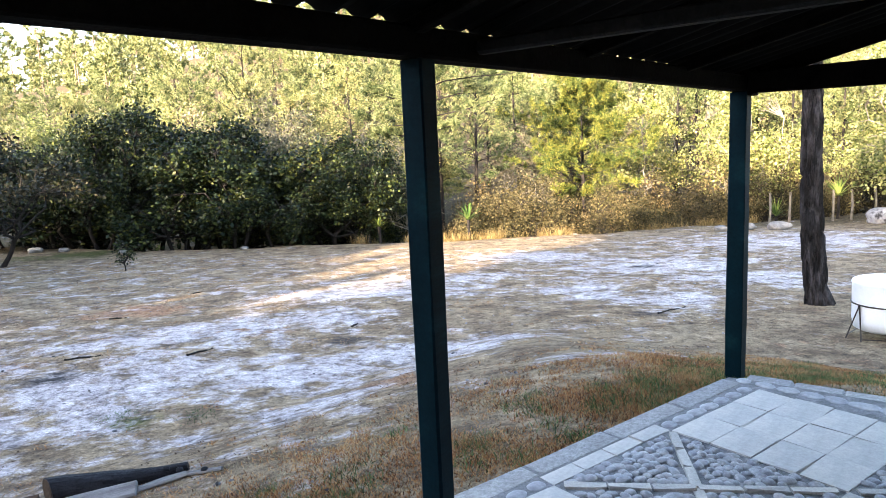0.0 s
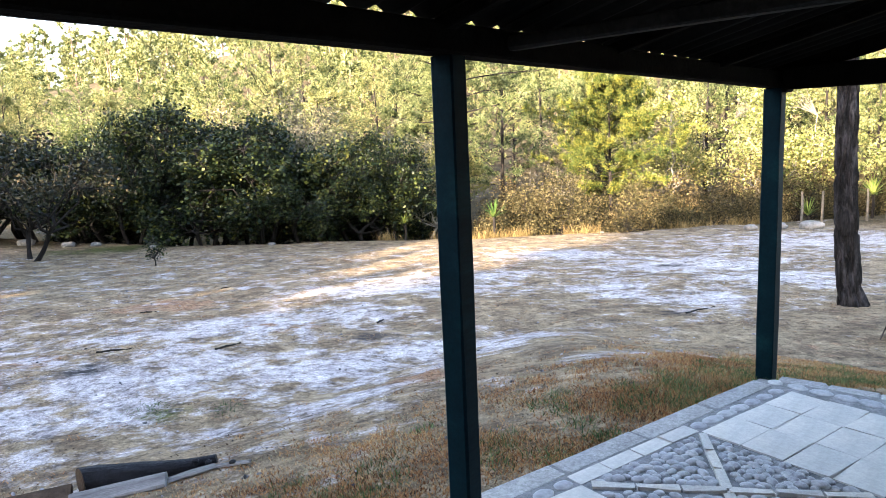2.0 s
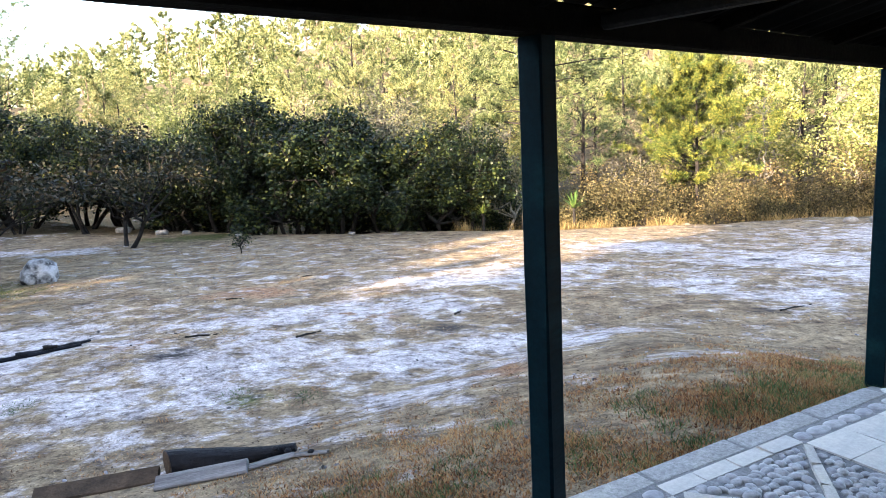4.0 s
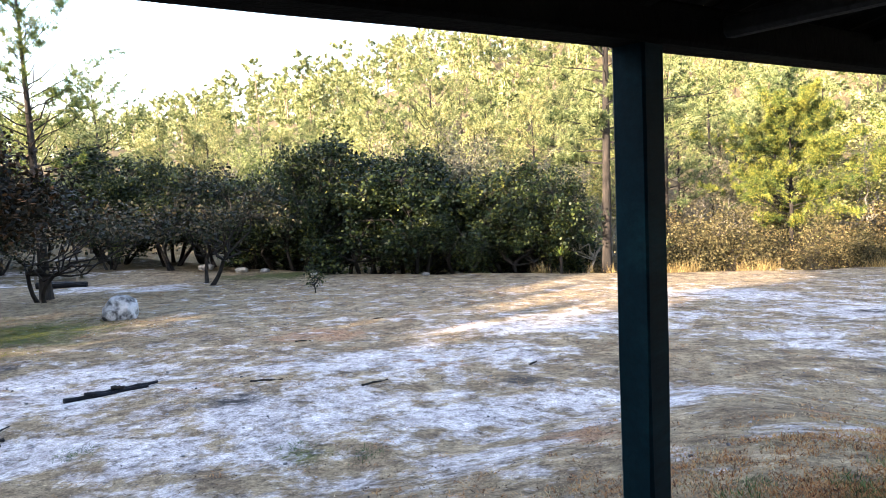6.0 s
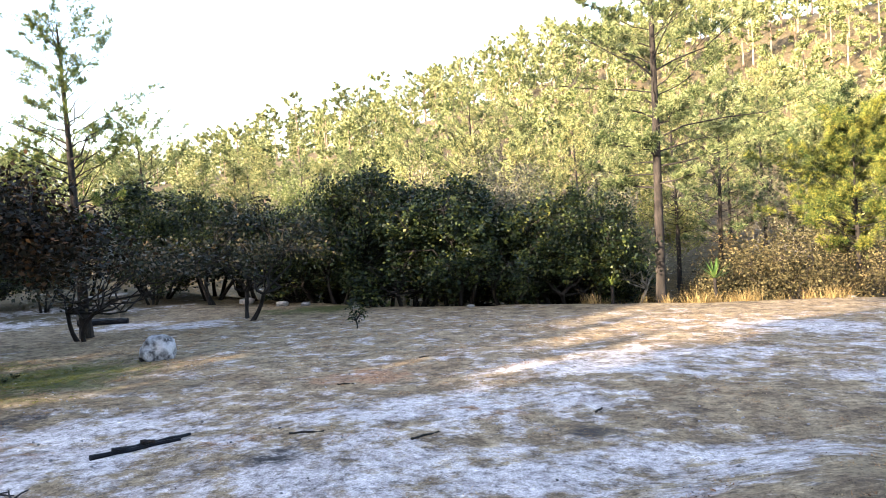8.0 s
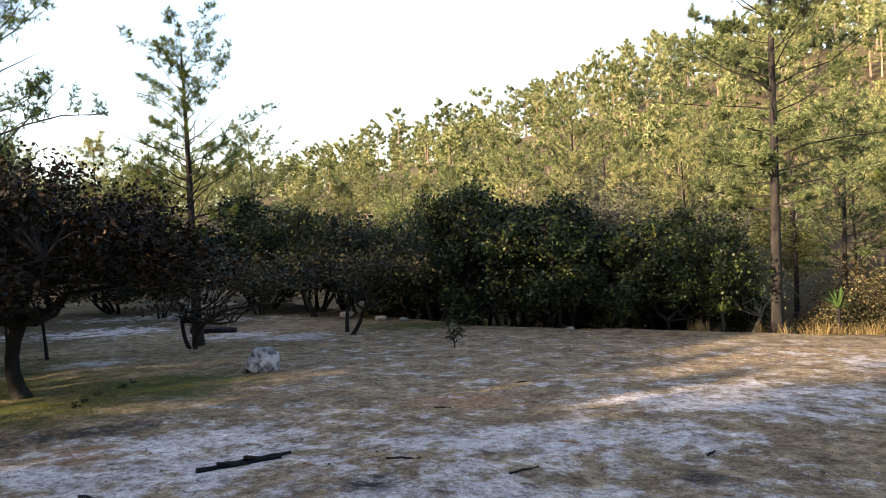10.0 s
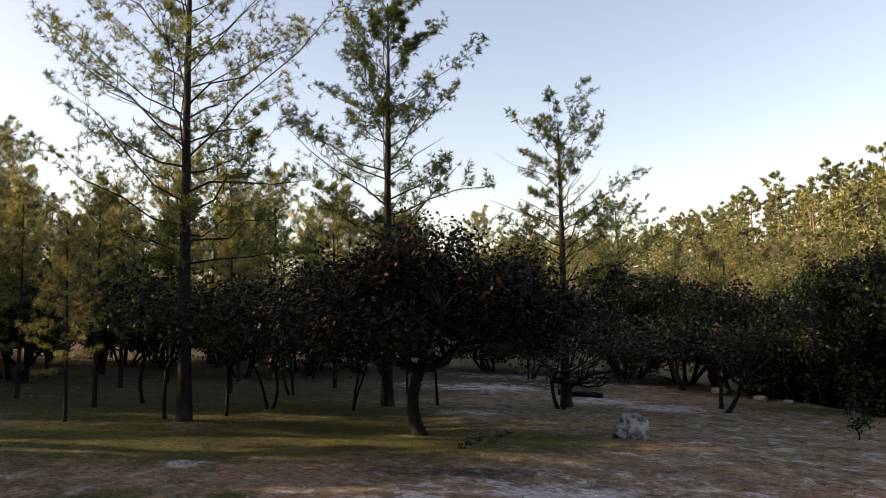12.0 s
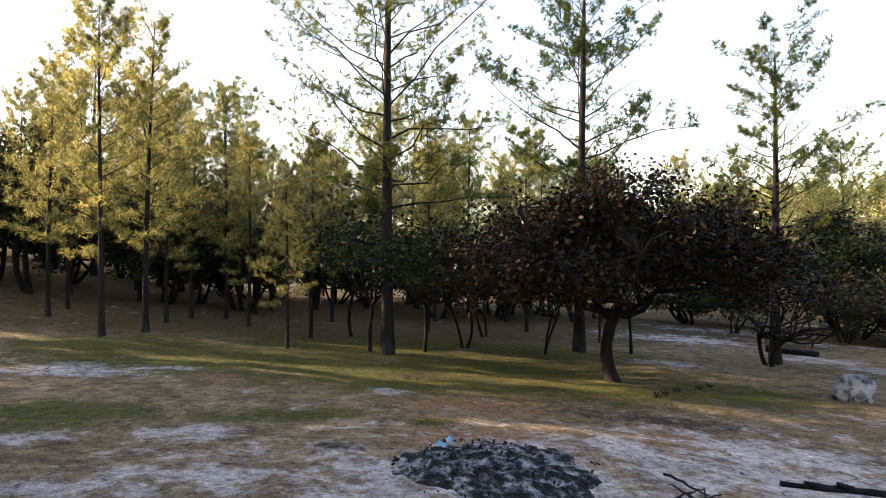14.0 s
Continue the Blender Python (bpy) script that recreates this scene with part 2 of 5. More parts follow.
# ---- geometry helpers ----
class Geo:
    def __init__(self):
        self.v, self.f, self.n = [], [], 0

    def add(self, v, f):
        v = np.asarray(v, float).reshape(-1, 3)
        self.v.append(v)
        self.f.extend([tuple(int(i) + self.n for i in q) for q in f])
        self.n += len(v)

    def raw(self, v, corners):
        """Loose polygons with the same number of corners."""
        v = np.asarray(v, float).reshape(-1, 3)
        idx = (np.arange(len(v)) + self.n).reshape(-1, corners)
        self.v.append(v)
        self.f.extend(map(tuple, idx.tolist()))
        self.n += len(v)

    def mesh(self, name, mat, smooth=False):
        me = bpy.data.meshes.new(name)
        me.from_pydata(np.vstack(self.v).tolist(), [], self.f)
        me.materials.append(mat)
        if smooth:
            me.shade_smooth()
        me.update()
        return me

    def tube(self, pts, radii, sides=6, caps=True, rough=0.0, rng=None):
        pts = np.asarray(pts, float)
        n = len(pts)
        tang = np.gradient(pts, axis=0)
        tang /= np.linalg.norm(tang, axis=1)[:, None] + 1e-9
        ref = np.array([0.0, 0, 1]) if abs(tang[0][2]) < 0.8 else np.array([1.0, 0, 0])
        a = np.linspace(0, 2 * math.pi, sides, endpoint=False)
        ring = []
        for i in range(n):
            u = np.cross(tang[i], ref)
            u /= np.linalg.norm(u) + 1e-9
            w = np.cross(tang[i], u)
            r = radii[i] * (np.ones(sides) if rng is None else 1 + rough * rng.normal(size=sides))
            ring.append(pts[i] + (np.cos(a) * r)[:, None] * u + (np.sin(a) * r)[:, None] * w)
        f = [(i * sides + j, i * sides + (j + 1) % sides, (i + 1) * sides + (j + 1) % sides, (i + 1) * sides + j) for i in range(n - 1) for j in range(sides)]
        if caps:
            f += [tuple(range(sides)), tuple((n - 1) * sides + j for j in reversed(range(sides)))]
        self.add(np.vstack(ring), f)

    def box(self, c, size, rot=None, bevel=0.0):
        bm = bmesh.new()
        bmesh.ops.create_cube(bm, size=1)
        bmesh.ops.scale(bm, vec=size, verts=bm.verts)
        if bevel:
            bmesh.ops.bevel(bm, geom=bm.edges[:], offset=bevel, segments=1, affect="EDGES", profile=0.5)
        m = Matrix.Translation(c) @ (rot if rot is not None else Matrix())
        bmesh.ops.transform(bm, matrix=m, verts=bm.verts)
        bm.verts.index_update()
        self.add([v.co[:] for v in bm.verts], [[v.index for v in f.verts] for f in bm.faces])
        bm.free()


def empty(name, m, label, category, group="", kind=""):
    ob = new(name)
    ob.empty_display_size = 0.2
    ob.matrix_world = m
    return tagged(ob, label, category, group, kind)


def part(name, me, parent, label=""):
    ob = new(name, me)
    ob.parent = parent
    return tagged(ob, label)


def unit(v):
    return v / (np.linalg.norm(v, axis=-1, keepdims=True) + 1e-9)


# ---- lie of the land ----
def sm(a, b, x):
    t = np.clip((x - a) / (b - a), 0, 1)
    return t * t * (3 - 2 * t)


def along(x, y):
    return (x + 0.08) * 0.622 + (y - 2.08) * 0.783


def outward(x, y):
    return -(x + 0.08) * 0.783 + (y - 2.08) * 0.622


def land(x, y):
    """Height of the ground: a bank beside the patio, the sloping field, a gully past its edge, and the hill beyond."""
    x, y = np.asarray(x, float), np.asarray(y, float)
    a, b = outward(x, y), 0.6 + (along(x, y) - 2.7) * 0.9
    q = np.clip((0.5 * (a + b + np.sqrt((a - b) ** 2 + 0.25)) - 0.2) / 4.0, 0, 1)
    k = 0.6 * q + 0.4 * q * q * (3 - 2 * q)
    field = -0.708 - 0.0112 * np.clip(x, -60, 40) - 0.0508 * np.clip(y, -30, 26)
    z = -0.06 * (1 - k) + field * k
    edge = 23.0 + np.clip(x - 2, 0, 20) * 0.3 + np.clip(-x - 10, 0, 60) * 0.5
    z = z - 1.3 * sm(edge, edge + 4, y) * (1 - sm(edge + 9, edge + 20, y))
    z = z + 28 * sm(38, 190, y + 0.25 * x) * sm(-150, 30, x) + 10 * sm(45, 160, y + 0.2 * np.abs(x))
    z = z + 0.07 * np.clip(-x - 16, 0, 40) * sm(8, -10, y)
    wob = 0.035 * np.sin(x * 0.9 + 1.3 * np.sin(y * 0.5)) * np.sin(y * 0.8 + 0.7) + 0.02 * np.sin(x * 2.3 + y * 1.1) * np.sin(y * 2.9 - x * 0.6)
    return z + wob * sm(0.6, 2.5, outward(x, y))


def hgt(x, y):
    return float(land(x, y))


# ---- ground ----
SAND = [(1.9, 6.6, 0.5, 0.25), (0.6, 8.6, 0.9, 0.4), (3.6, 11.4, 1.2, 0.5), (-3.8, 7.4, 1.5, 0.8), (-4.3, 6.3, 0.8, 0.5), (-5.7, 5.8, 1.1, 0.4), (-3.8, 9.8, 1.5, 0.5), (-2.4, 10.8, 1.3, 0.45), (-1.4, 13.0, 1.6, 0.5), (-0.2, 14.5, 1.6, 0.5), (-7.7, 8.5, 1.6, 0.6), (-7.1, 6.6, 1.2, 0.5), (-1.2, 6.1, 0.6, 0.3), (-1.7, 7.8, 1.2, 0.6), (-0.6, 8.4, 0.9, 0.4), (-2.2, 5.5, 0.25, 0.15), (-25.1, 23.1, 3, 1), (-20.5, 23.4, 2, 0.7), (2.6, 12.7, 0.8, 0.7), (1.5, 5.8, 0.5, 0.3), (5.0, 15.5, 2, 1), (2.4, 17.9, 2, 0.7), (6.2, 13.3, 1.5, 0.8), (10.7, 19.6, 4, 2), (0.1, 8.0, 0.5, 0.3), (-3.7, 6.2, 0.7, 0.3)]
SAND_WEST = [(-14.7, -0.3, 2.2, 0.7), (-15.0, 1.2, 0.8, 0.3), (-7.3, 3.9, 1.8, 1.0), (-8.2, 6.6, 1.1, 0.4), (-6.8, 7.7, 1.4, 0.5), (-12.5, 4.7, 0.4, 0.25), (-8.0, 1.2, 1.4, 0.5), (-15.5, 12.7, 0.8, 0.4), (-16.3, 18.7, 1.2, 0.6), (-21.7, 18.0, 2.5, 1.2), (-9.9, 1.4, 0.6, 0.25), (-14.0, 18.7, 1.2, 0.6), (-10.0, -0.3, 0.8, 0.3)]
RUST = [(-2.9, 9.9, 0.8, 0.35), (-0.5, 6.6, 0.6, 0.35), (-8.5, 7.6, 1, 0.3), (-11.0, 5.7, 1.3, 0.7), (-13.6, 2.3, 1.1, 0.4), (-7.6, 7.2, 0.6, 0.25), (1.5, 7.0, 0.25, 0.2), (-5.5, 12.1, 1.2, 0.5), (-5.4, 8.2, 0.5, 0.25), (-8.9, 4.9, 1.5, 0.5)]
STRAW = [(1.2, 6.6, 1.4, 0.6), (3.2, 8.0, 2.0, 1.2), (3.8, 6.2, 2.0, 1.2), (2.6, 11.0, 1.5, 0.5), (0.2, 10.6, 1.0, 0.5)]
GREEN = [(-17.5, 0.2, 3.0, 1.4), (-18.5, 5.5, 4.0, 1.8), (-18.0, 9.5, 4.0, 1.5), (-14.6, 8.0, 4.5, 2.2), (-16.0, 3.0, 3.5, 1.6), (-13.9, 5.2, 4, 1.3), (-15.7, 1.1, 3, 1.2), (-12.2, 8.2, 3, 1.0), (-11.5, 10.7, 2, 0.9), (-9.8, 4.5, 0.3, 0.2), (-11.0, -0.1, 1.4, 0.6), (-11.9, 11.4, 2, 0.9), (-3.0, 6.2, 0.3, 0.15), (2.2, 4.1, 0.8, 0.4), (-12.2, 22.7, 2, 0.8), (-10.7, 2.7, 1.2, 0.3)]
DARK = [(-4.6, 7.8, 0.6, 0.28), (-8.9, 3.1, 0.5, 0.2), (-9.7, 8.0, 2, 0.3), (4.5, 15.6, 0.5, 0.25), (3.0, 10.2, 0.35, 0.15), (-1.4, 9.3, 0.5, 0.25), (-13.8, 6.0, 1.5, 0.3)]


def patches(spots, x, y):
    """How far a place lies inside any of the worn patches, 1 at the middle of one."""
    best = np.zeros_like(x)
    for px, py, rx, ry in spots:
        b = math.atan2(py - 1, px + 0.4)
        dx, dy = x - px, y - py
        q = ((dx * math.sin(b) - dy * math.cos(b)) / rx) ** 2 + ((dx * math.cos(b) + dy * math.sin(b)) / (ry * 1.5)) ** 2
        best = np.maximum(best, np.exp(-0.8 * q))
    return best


def spread_axis(lo, hi, step, far):
    a = list(np.arange(lo, hi + step / 2, step))
    d, left, right = step, [lo], [hi]
    while right[-1] < far:
        d *= 1.16
        right.append(right[-1] + d)
    d = step
    while left[-1] > -far:
        d *= 1.16
        left.append(left[-1] - d)
    return np.array(left[:0:-1] + a + right[1:])


def build_ground():
    xs, ys = spread_axis(-26, 13, 0.2, 900), spread_axis(-5, 28, 0.2, 900)
    X, Y = np.meshgrid(xs, ys)
    Z = land(X, Y)
    nx, ny = len(xs), len(ys)
    i = np.arange(nx * ny).reshape(ny, nx)
    f = np.stack([i[:-1, :-1], i[:-1, 1:], i[1:, 1:], i[1:, :-1]], -1).reshape(-1, 4)
    me = bpy.data.meshes.new("ground")
    me.from_pydata(np.stack([X, Y, Z], -1).reshape(-1, 3).tolist(), [], f.tolist())
    x, y = X.ravel(), Y.ravel()
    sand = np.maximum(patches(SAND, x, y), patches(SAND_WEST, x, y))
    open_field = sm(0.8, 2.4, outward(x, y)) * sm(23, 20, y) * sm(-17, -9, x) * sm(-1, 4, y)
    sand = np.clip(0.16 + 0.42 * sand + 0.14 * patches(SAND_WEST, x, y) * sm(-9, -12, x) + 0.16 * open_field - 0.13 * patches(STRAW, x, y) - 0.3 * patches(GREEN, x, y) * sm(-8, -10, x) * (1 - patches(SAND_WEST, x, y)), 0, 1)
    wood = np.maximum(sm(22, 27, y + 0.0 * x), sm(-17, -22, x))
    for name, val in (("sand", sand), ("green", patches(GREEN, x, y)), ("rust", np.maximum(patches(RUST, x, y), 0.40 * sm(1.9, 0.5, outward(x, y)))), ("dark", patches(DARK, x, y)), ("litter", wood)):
        at = me.attributes.new(name, "FLOAT", "POINT")
        at.data.foreach_set("value", val.astype(np.float32))
    me.shade_smooth()
    m, n, l = nodes_of("dry_field_earth")
    p = n["Principled BSDF"]
    tc = n.new("ShaderNodeTexCoord").outputs["Object"]

    def mask(name, lo, hi, scale, amount):
        a = n.new("ShaderNodeAttribute")
        a.attribute_name = name
        nz = noise_tex(n, l, tc, scale, 12, 0.74)
        s = calc(n, l, "ADD", a.outputs["Fac"], calc(n, l, "MULTIPLY", calc(n, l, "SUBTRACT", nz, 0.5), amount))
        r = n.new("ShaderNodeMapRange")
        r.inputs["From Min"].default_value, r.inputs["From Max"].default_value = lo, hi
        l.new(s, r.inputs[0])
        return r.outputs[0]

    g1 = noise_tex(n, l, tc, 2.2, 8, 0.7)
    g2 = noise_tex(n, l, tc, 36, 6, 0.8)
    straw = ramp(n, l, g1, [(0.3, (0.05, 0.037, 0.025)), (0.44, (0.15, 0.108, 0.066)), (0.58, (0.25, 0.19, 0.118)), (0.72, (0.36, 0.29, 0.20))])
    rust = ramp(n, l, g2, [(0.3, (0.13, 0.066, 0.04)), (0.7, (0.33, 0.20, 0.115))])
    green = ramp(n, l, g2, [(0.3, (0.03, 0.036, 0.010)), (0.55, (0.075, 0.085, 0.02)), (0.75, (0.13, 0.115, 0.04))])
    sandc = ramp(n, l, g1, [(0.3, (0.25, 0.228, 0.228)), (0.5, (0.42, 0.392, 0.395)), (0.72, (0.58, 0.55, 0.55))])
    litter = ramp(n, l, g1, [(0.3, (0.04, 0.032, 0.016)), (0.6, (0.09, 0.068, 0.034)), (0.8, (0.17, 0.13, 0.065))])
    col = blend(n, l, mask("litter", 0.3, 0.8, 1.2, 0.8), straw, litter)
    col = blend(n, l, mask("rust", 0.5, 0.85, 2.6, 2.6), col, rust)
    col = blend(n, l, mask("green", 0.35, 0.85, 1.8, 2.4), col, green)
    col = blend(n, l, mask("sand", 0.38, 0.68, 1.9, 2.6), col, sandc)
    scrub = noise_tex(n, l, tc, 5.5, 12, 0.78)
    scrub = ramp(n, l, scrub, [(0.52, (0, 0, 0)), (0.62, (0.7, 0.7, 0.7))])
    col = blend(n, l, scrub, col, ramp(n, l, g2, [(0.3, (0.055, 0.038, 0.024)), (0.7, (0.18, 0.128, 0.075))]))
    col = blend(n, l, mask("dark", 0.5, 1.0, 5.0, 2.2), col, (0.035, 0.031, 0.03))
    col = blend(n, l, 1.0, col, ramp(n, l, g2, [(0.3, (0.2, 0.19, 0.19)), (0.42, (0.68, 0.67, 0.67)), (0.55, (0.98, 0.98, 0.98)), (0.7, (1.6, 1.58, 1.55))]), "MULTIPLY")
    g3 = noise_tex(n, l, tc, 8.5, 6, 0.7)
    col = blend(n, l, 1.0, col, ramp(n, l, g3, [(0.32, (0.32, 0.3, 0.29)), (0.46, (1.0, 0.99, 0.99)), (0.68, (1.5, 1.5, 1.5))]), "MULTIPLY")
    speck = noise_tex(n, l, tc, 95, 2, 0.5)
    col = blend(n, l, 1.0, col, ramp(n, l, speck, [(0.3, (0.3, 0.28, 0.27)), (0.42, (1, 1, 1))]), "MULTIPLY")
    l.new(col, p.inputs["Base Color"])
    p.inputs["Roughness"].default_value = 0.97
    p.inputs["Specular IOR Level"].default_value = 0.2
    b = n.new("ShaderNodeBump")
    b.inputs["Strength"].default_value, b.inputs["Distance"].default_value = 0.9, 0.05
    l.new(calc(n, l, "ADD", calc(n, l, "MULTIPLY", g2, 0.5), calc(n, l, "MULTIPLY", g1, 1.2)), b.inputs["Height"])
    l.new(b.outputs[0], p.inputs["Normal"])
    me.materials.append(m)
    tagged(new("ground", me), "dry sloping field of sand and straw-coloured grass", "ground", kind="structure")


build_ground()


# ---- grass ----
def blades(geo, rng, x, y, height, width, lean=0.5, clump=None):
    n = len(x)
    z = land(x, y)
    base = np.stack([x, y, z - 0.005], -1)
    a = rng.uniform(0, 2 * math.pi, n)
    side = np.stack([np.cos(a), np.sin(a), np.zeros(n)], -1) * (width * rng.uniform(0.6, 1.3, n))[:, None]
    b = rng.uniform(0, 2 * math.pi, n)
    tilt = rng.uniform(0, lean, n) * height
    h = height * rng.uniform(0.5, 1.3, n)
    tip = base + np.stack([np.cos(b) * tilt, np.sin(b) * tilt, h], -1)
    geo.raw(np.stack([base - side, base + side, tip], 1), 3)


def grass(name, mat, label, seed, count, where, height, width, lean, tufts=0):
    rng = np.random.default_rng(seed)
    g = Geo()
    x, y = where(rng, count)
    blades(g, rng, x, y, height, width, lean)
    tagged(new(name, g.mesh(name, mat)), label, "grass", kind="stuff")


def clumped(rng, x, y, per, size):
    n = len(x)
    return (np.repeat(x, per) + rng.normal(0, size, n * per)), (np.repeat(y, per) + rng.normal(0, size, n * per))


CORNER = np.array([1.594, 4.03])
E1, E2 = np.array([-0.80, -0.60]), np.array([0.60, -0.80])


def patio_to_world(a1, a2):
    return CORNER[0] + E1[0] * a1 + E2[0] * a2, CORNER[1] + E1[1] * a1 + E2[1] * a2


def on_patio(x, y):
    dx, dy = x - CORNER[0], y - CORNER[1]
    a1, a2 = dx * E1[0] + dy * E1[1], dx * E2[0] + dy * E2[1]
    return (a2 > -0.02) & (a1 > -0.15 - 0.33 * a2)


def bank(lo, hi, per=9, size=0.03):
    def pick(rng, n):
        s, d = rng.uniform(-2.2, 6.0, n * 2 // per), lo + (hi - lo) * rng.beta(1.0, 3.0, n * 2 // per)
        x = -0.08 + 0.80 * s - 0.60 * d - 0.1
        y = 2.72 + 0.60 * s + 0.80 * d
        keep = (np.sin(x * 3.1 + 2 * np.sin(y * 1.7)) * np.sin(y * 2.7 + x) > rng.uniform(-1.0, 0.9, len(x)))
        x, y = clumped(rng, x[keep], y[keep], per, size)
        k = ~on_patio(x, y)
        return x[k], y[k]
    return pick


def beside_border(rng, n, per=9, size=0.05):
    """The strip of grass past the patio's slanted border."""
    x, y = rng.uniform(1.6, 6.5, n // per), rng.uniform(0.5, 7.0, n // per)
    keep = np.sin(x * 2.9 + 2 * np.sin(y * 1.9)) * np.sin(y * 3.1 + x) > rng.uniform(-1.0, 0.6, len(x))
    x, y = clumped(rng, x[keep], y[keep], per, size)
    k = ~on_patio(x, y) & (outward(x, y) < 0.3)
    return x[k], y[k]


def both(first, second, share):
    def pick(rng, n):
        a, b = first(rng, n), second(rng, int(n * share))
        return np.concatenate([a[0], b[0]]), np.concatenate([a[1], b[1]])
    return pick


def field(x0, x1, y0, y1, per=16, size=0.05):
    def pick(rng, n):
        x, y = rng.uniform(x0, x1, n // per), rng.uniform(y0, y1, n // per)
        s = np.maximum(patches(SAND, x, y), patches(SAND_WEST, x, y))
        pat = np.sin(x * 1.9 + 2 * np.sin(y * 1.3)) * np.sin(y * 2.3 + 1.4 * np.sin(x * 0.9))
        keep = (s < rng.uniform(0.1, 0.7, len(x))) & (outward(x, y) > 0.9) & (pat > rng.uniform(-0.9, 0.9, len(x)))
        return clumped(rng, x[keep], y[keep], per, size)
    return pick


def green_spots(rng, n):
    x, y = rng.uniform(-21, -8, n * 2 // 8), rng.uniform(-2, 14, n * 2 // 8)
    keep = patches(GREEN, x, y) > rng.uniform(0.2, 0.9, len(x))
    return clumped(rng, x[keep], y[keep], 8, 0.04)


def tuft_spots(spots, spread, per):
    def pick(rng, n):
        p = np.array(spots)
        x, y = np.repeat(p[:, 0], per), np.repeat(p[:, 1], per)
        return x + rng.normal(0, spread, len(x)), y + rng.normal(0, spread, len(y))
    return pick


grass("dry_grass", M_GRASS_DRY, "dry straw-coloured grass on the bank beside the patio", 11, 36000, both(bank(0.0, 2.9, 24, 0.045), beside_border, 0.3), 0.02, 0.0042, 1.9)
grass("rusty_grass", M_GRASS_RED, "rust-brown dry grass on the bank beside the patio", 12, 115000, both(bank(0.0, 2.4, 28, 0.045), beside_border, 0.3), 0.022, 0.0046, 1.9)
grass("green_grass", M_GRASS_GREEN, "green grass tufts along the patio edge", 13, 9000, both(bank(0.0, 1.6, 70, 0.06), beside_border, 1.8), 0.045, 0.0035, 1.6)
grass("field_grass", M_GRASS_DRY, "thin dry grass scattered over the sandy field", 14, 190000, field(-14, 9, 3, 21), 0.014, 0.0032, 2.4)
grass("field_litter", M_GRASS_RED, "brown pine-needle litter scattered on the field", 15, 90000, field(-14, 8, 3, 20), 0.022, 0.005, 3.0)
grass("dead_leaves", M_FLECK, "small dead leaves and bark flecks strewn over the field", 19, 90000, field(-16, 9, -1, 19, 5, 0.10), 0.012, 0.011, 3.0)
grass("shade_grass", M_GRASS_OLIVE, "short olive-green grass under the fruit tree", 16, 60000, green_spots, 0.022, 0.009, 1.6)
grass("grass_tuft", M_GRASS_GREEN, "small grass tufts on bare sand", 17, 1, tuft_spots([(-3.2, 6.45), (-2.4, 6.3), (2.3, 4.25), (2.7, 4.1), (3.1, 3.9), (2.0, 4.6), (-0.6, 3.6), (0.1, 3.65), (-5.2, 5.9), (-9.8, 4.5)], 0.11, 160), 0.035, 0.004, 2.0)


# ---- trees ----
def needles(geo, rng, c, d, per, length, width):
    c, d = np.repeat(np.array(c), per, 0), np.repeat(np.array(d), per, 0)
    n = len(c)
    u = unit(rng.normal(size=(n, 3)))
    way = unit(d * 0.55 + u * 0.9 + np.array([0, 0, 0.12]))
    side = unit(np.cross(way, rng.normal(size=(n, 3)))) * width
    ln = (length * rng.uniform(0.65, 1.15, n))[:, None]
    root = c + way * ln * 0.08
    geo.raw(np.stack([root - side, root + side, c + way * ln], 1), 3)


def furrowed(t, path, rad, h, depth):
    """A trunk's line and radii with long plates of bark between deep cracks."""
    u = np.linspace(0, 1, 240) ** 1.7
    pts = np.stack([np.interp(u, t, path[:, j]) for j in range(3)], -1)
    rings = []
    for k, z in enumerate(u * h):
        row = []
        for a in np.linspace(0, 2 * math.pi, 64, endpoint=False):
            q = Vector((2.1 * math.cos(a), 2.1 * math.sin(a), z * 2.4))
            crack = math.exp(-(noise.noise(q) / 0.13) ** 2)
            row.append(1 + depth * (0.35 + 0.5 * noise.noise(q * 2.3) - crack) + 0.12 * math.exp(-z * 3.5))
        rings.append(np.interp(u[k], t, rad) * np.array(row))
    return pts, rings


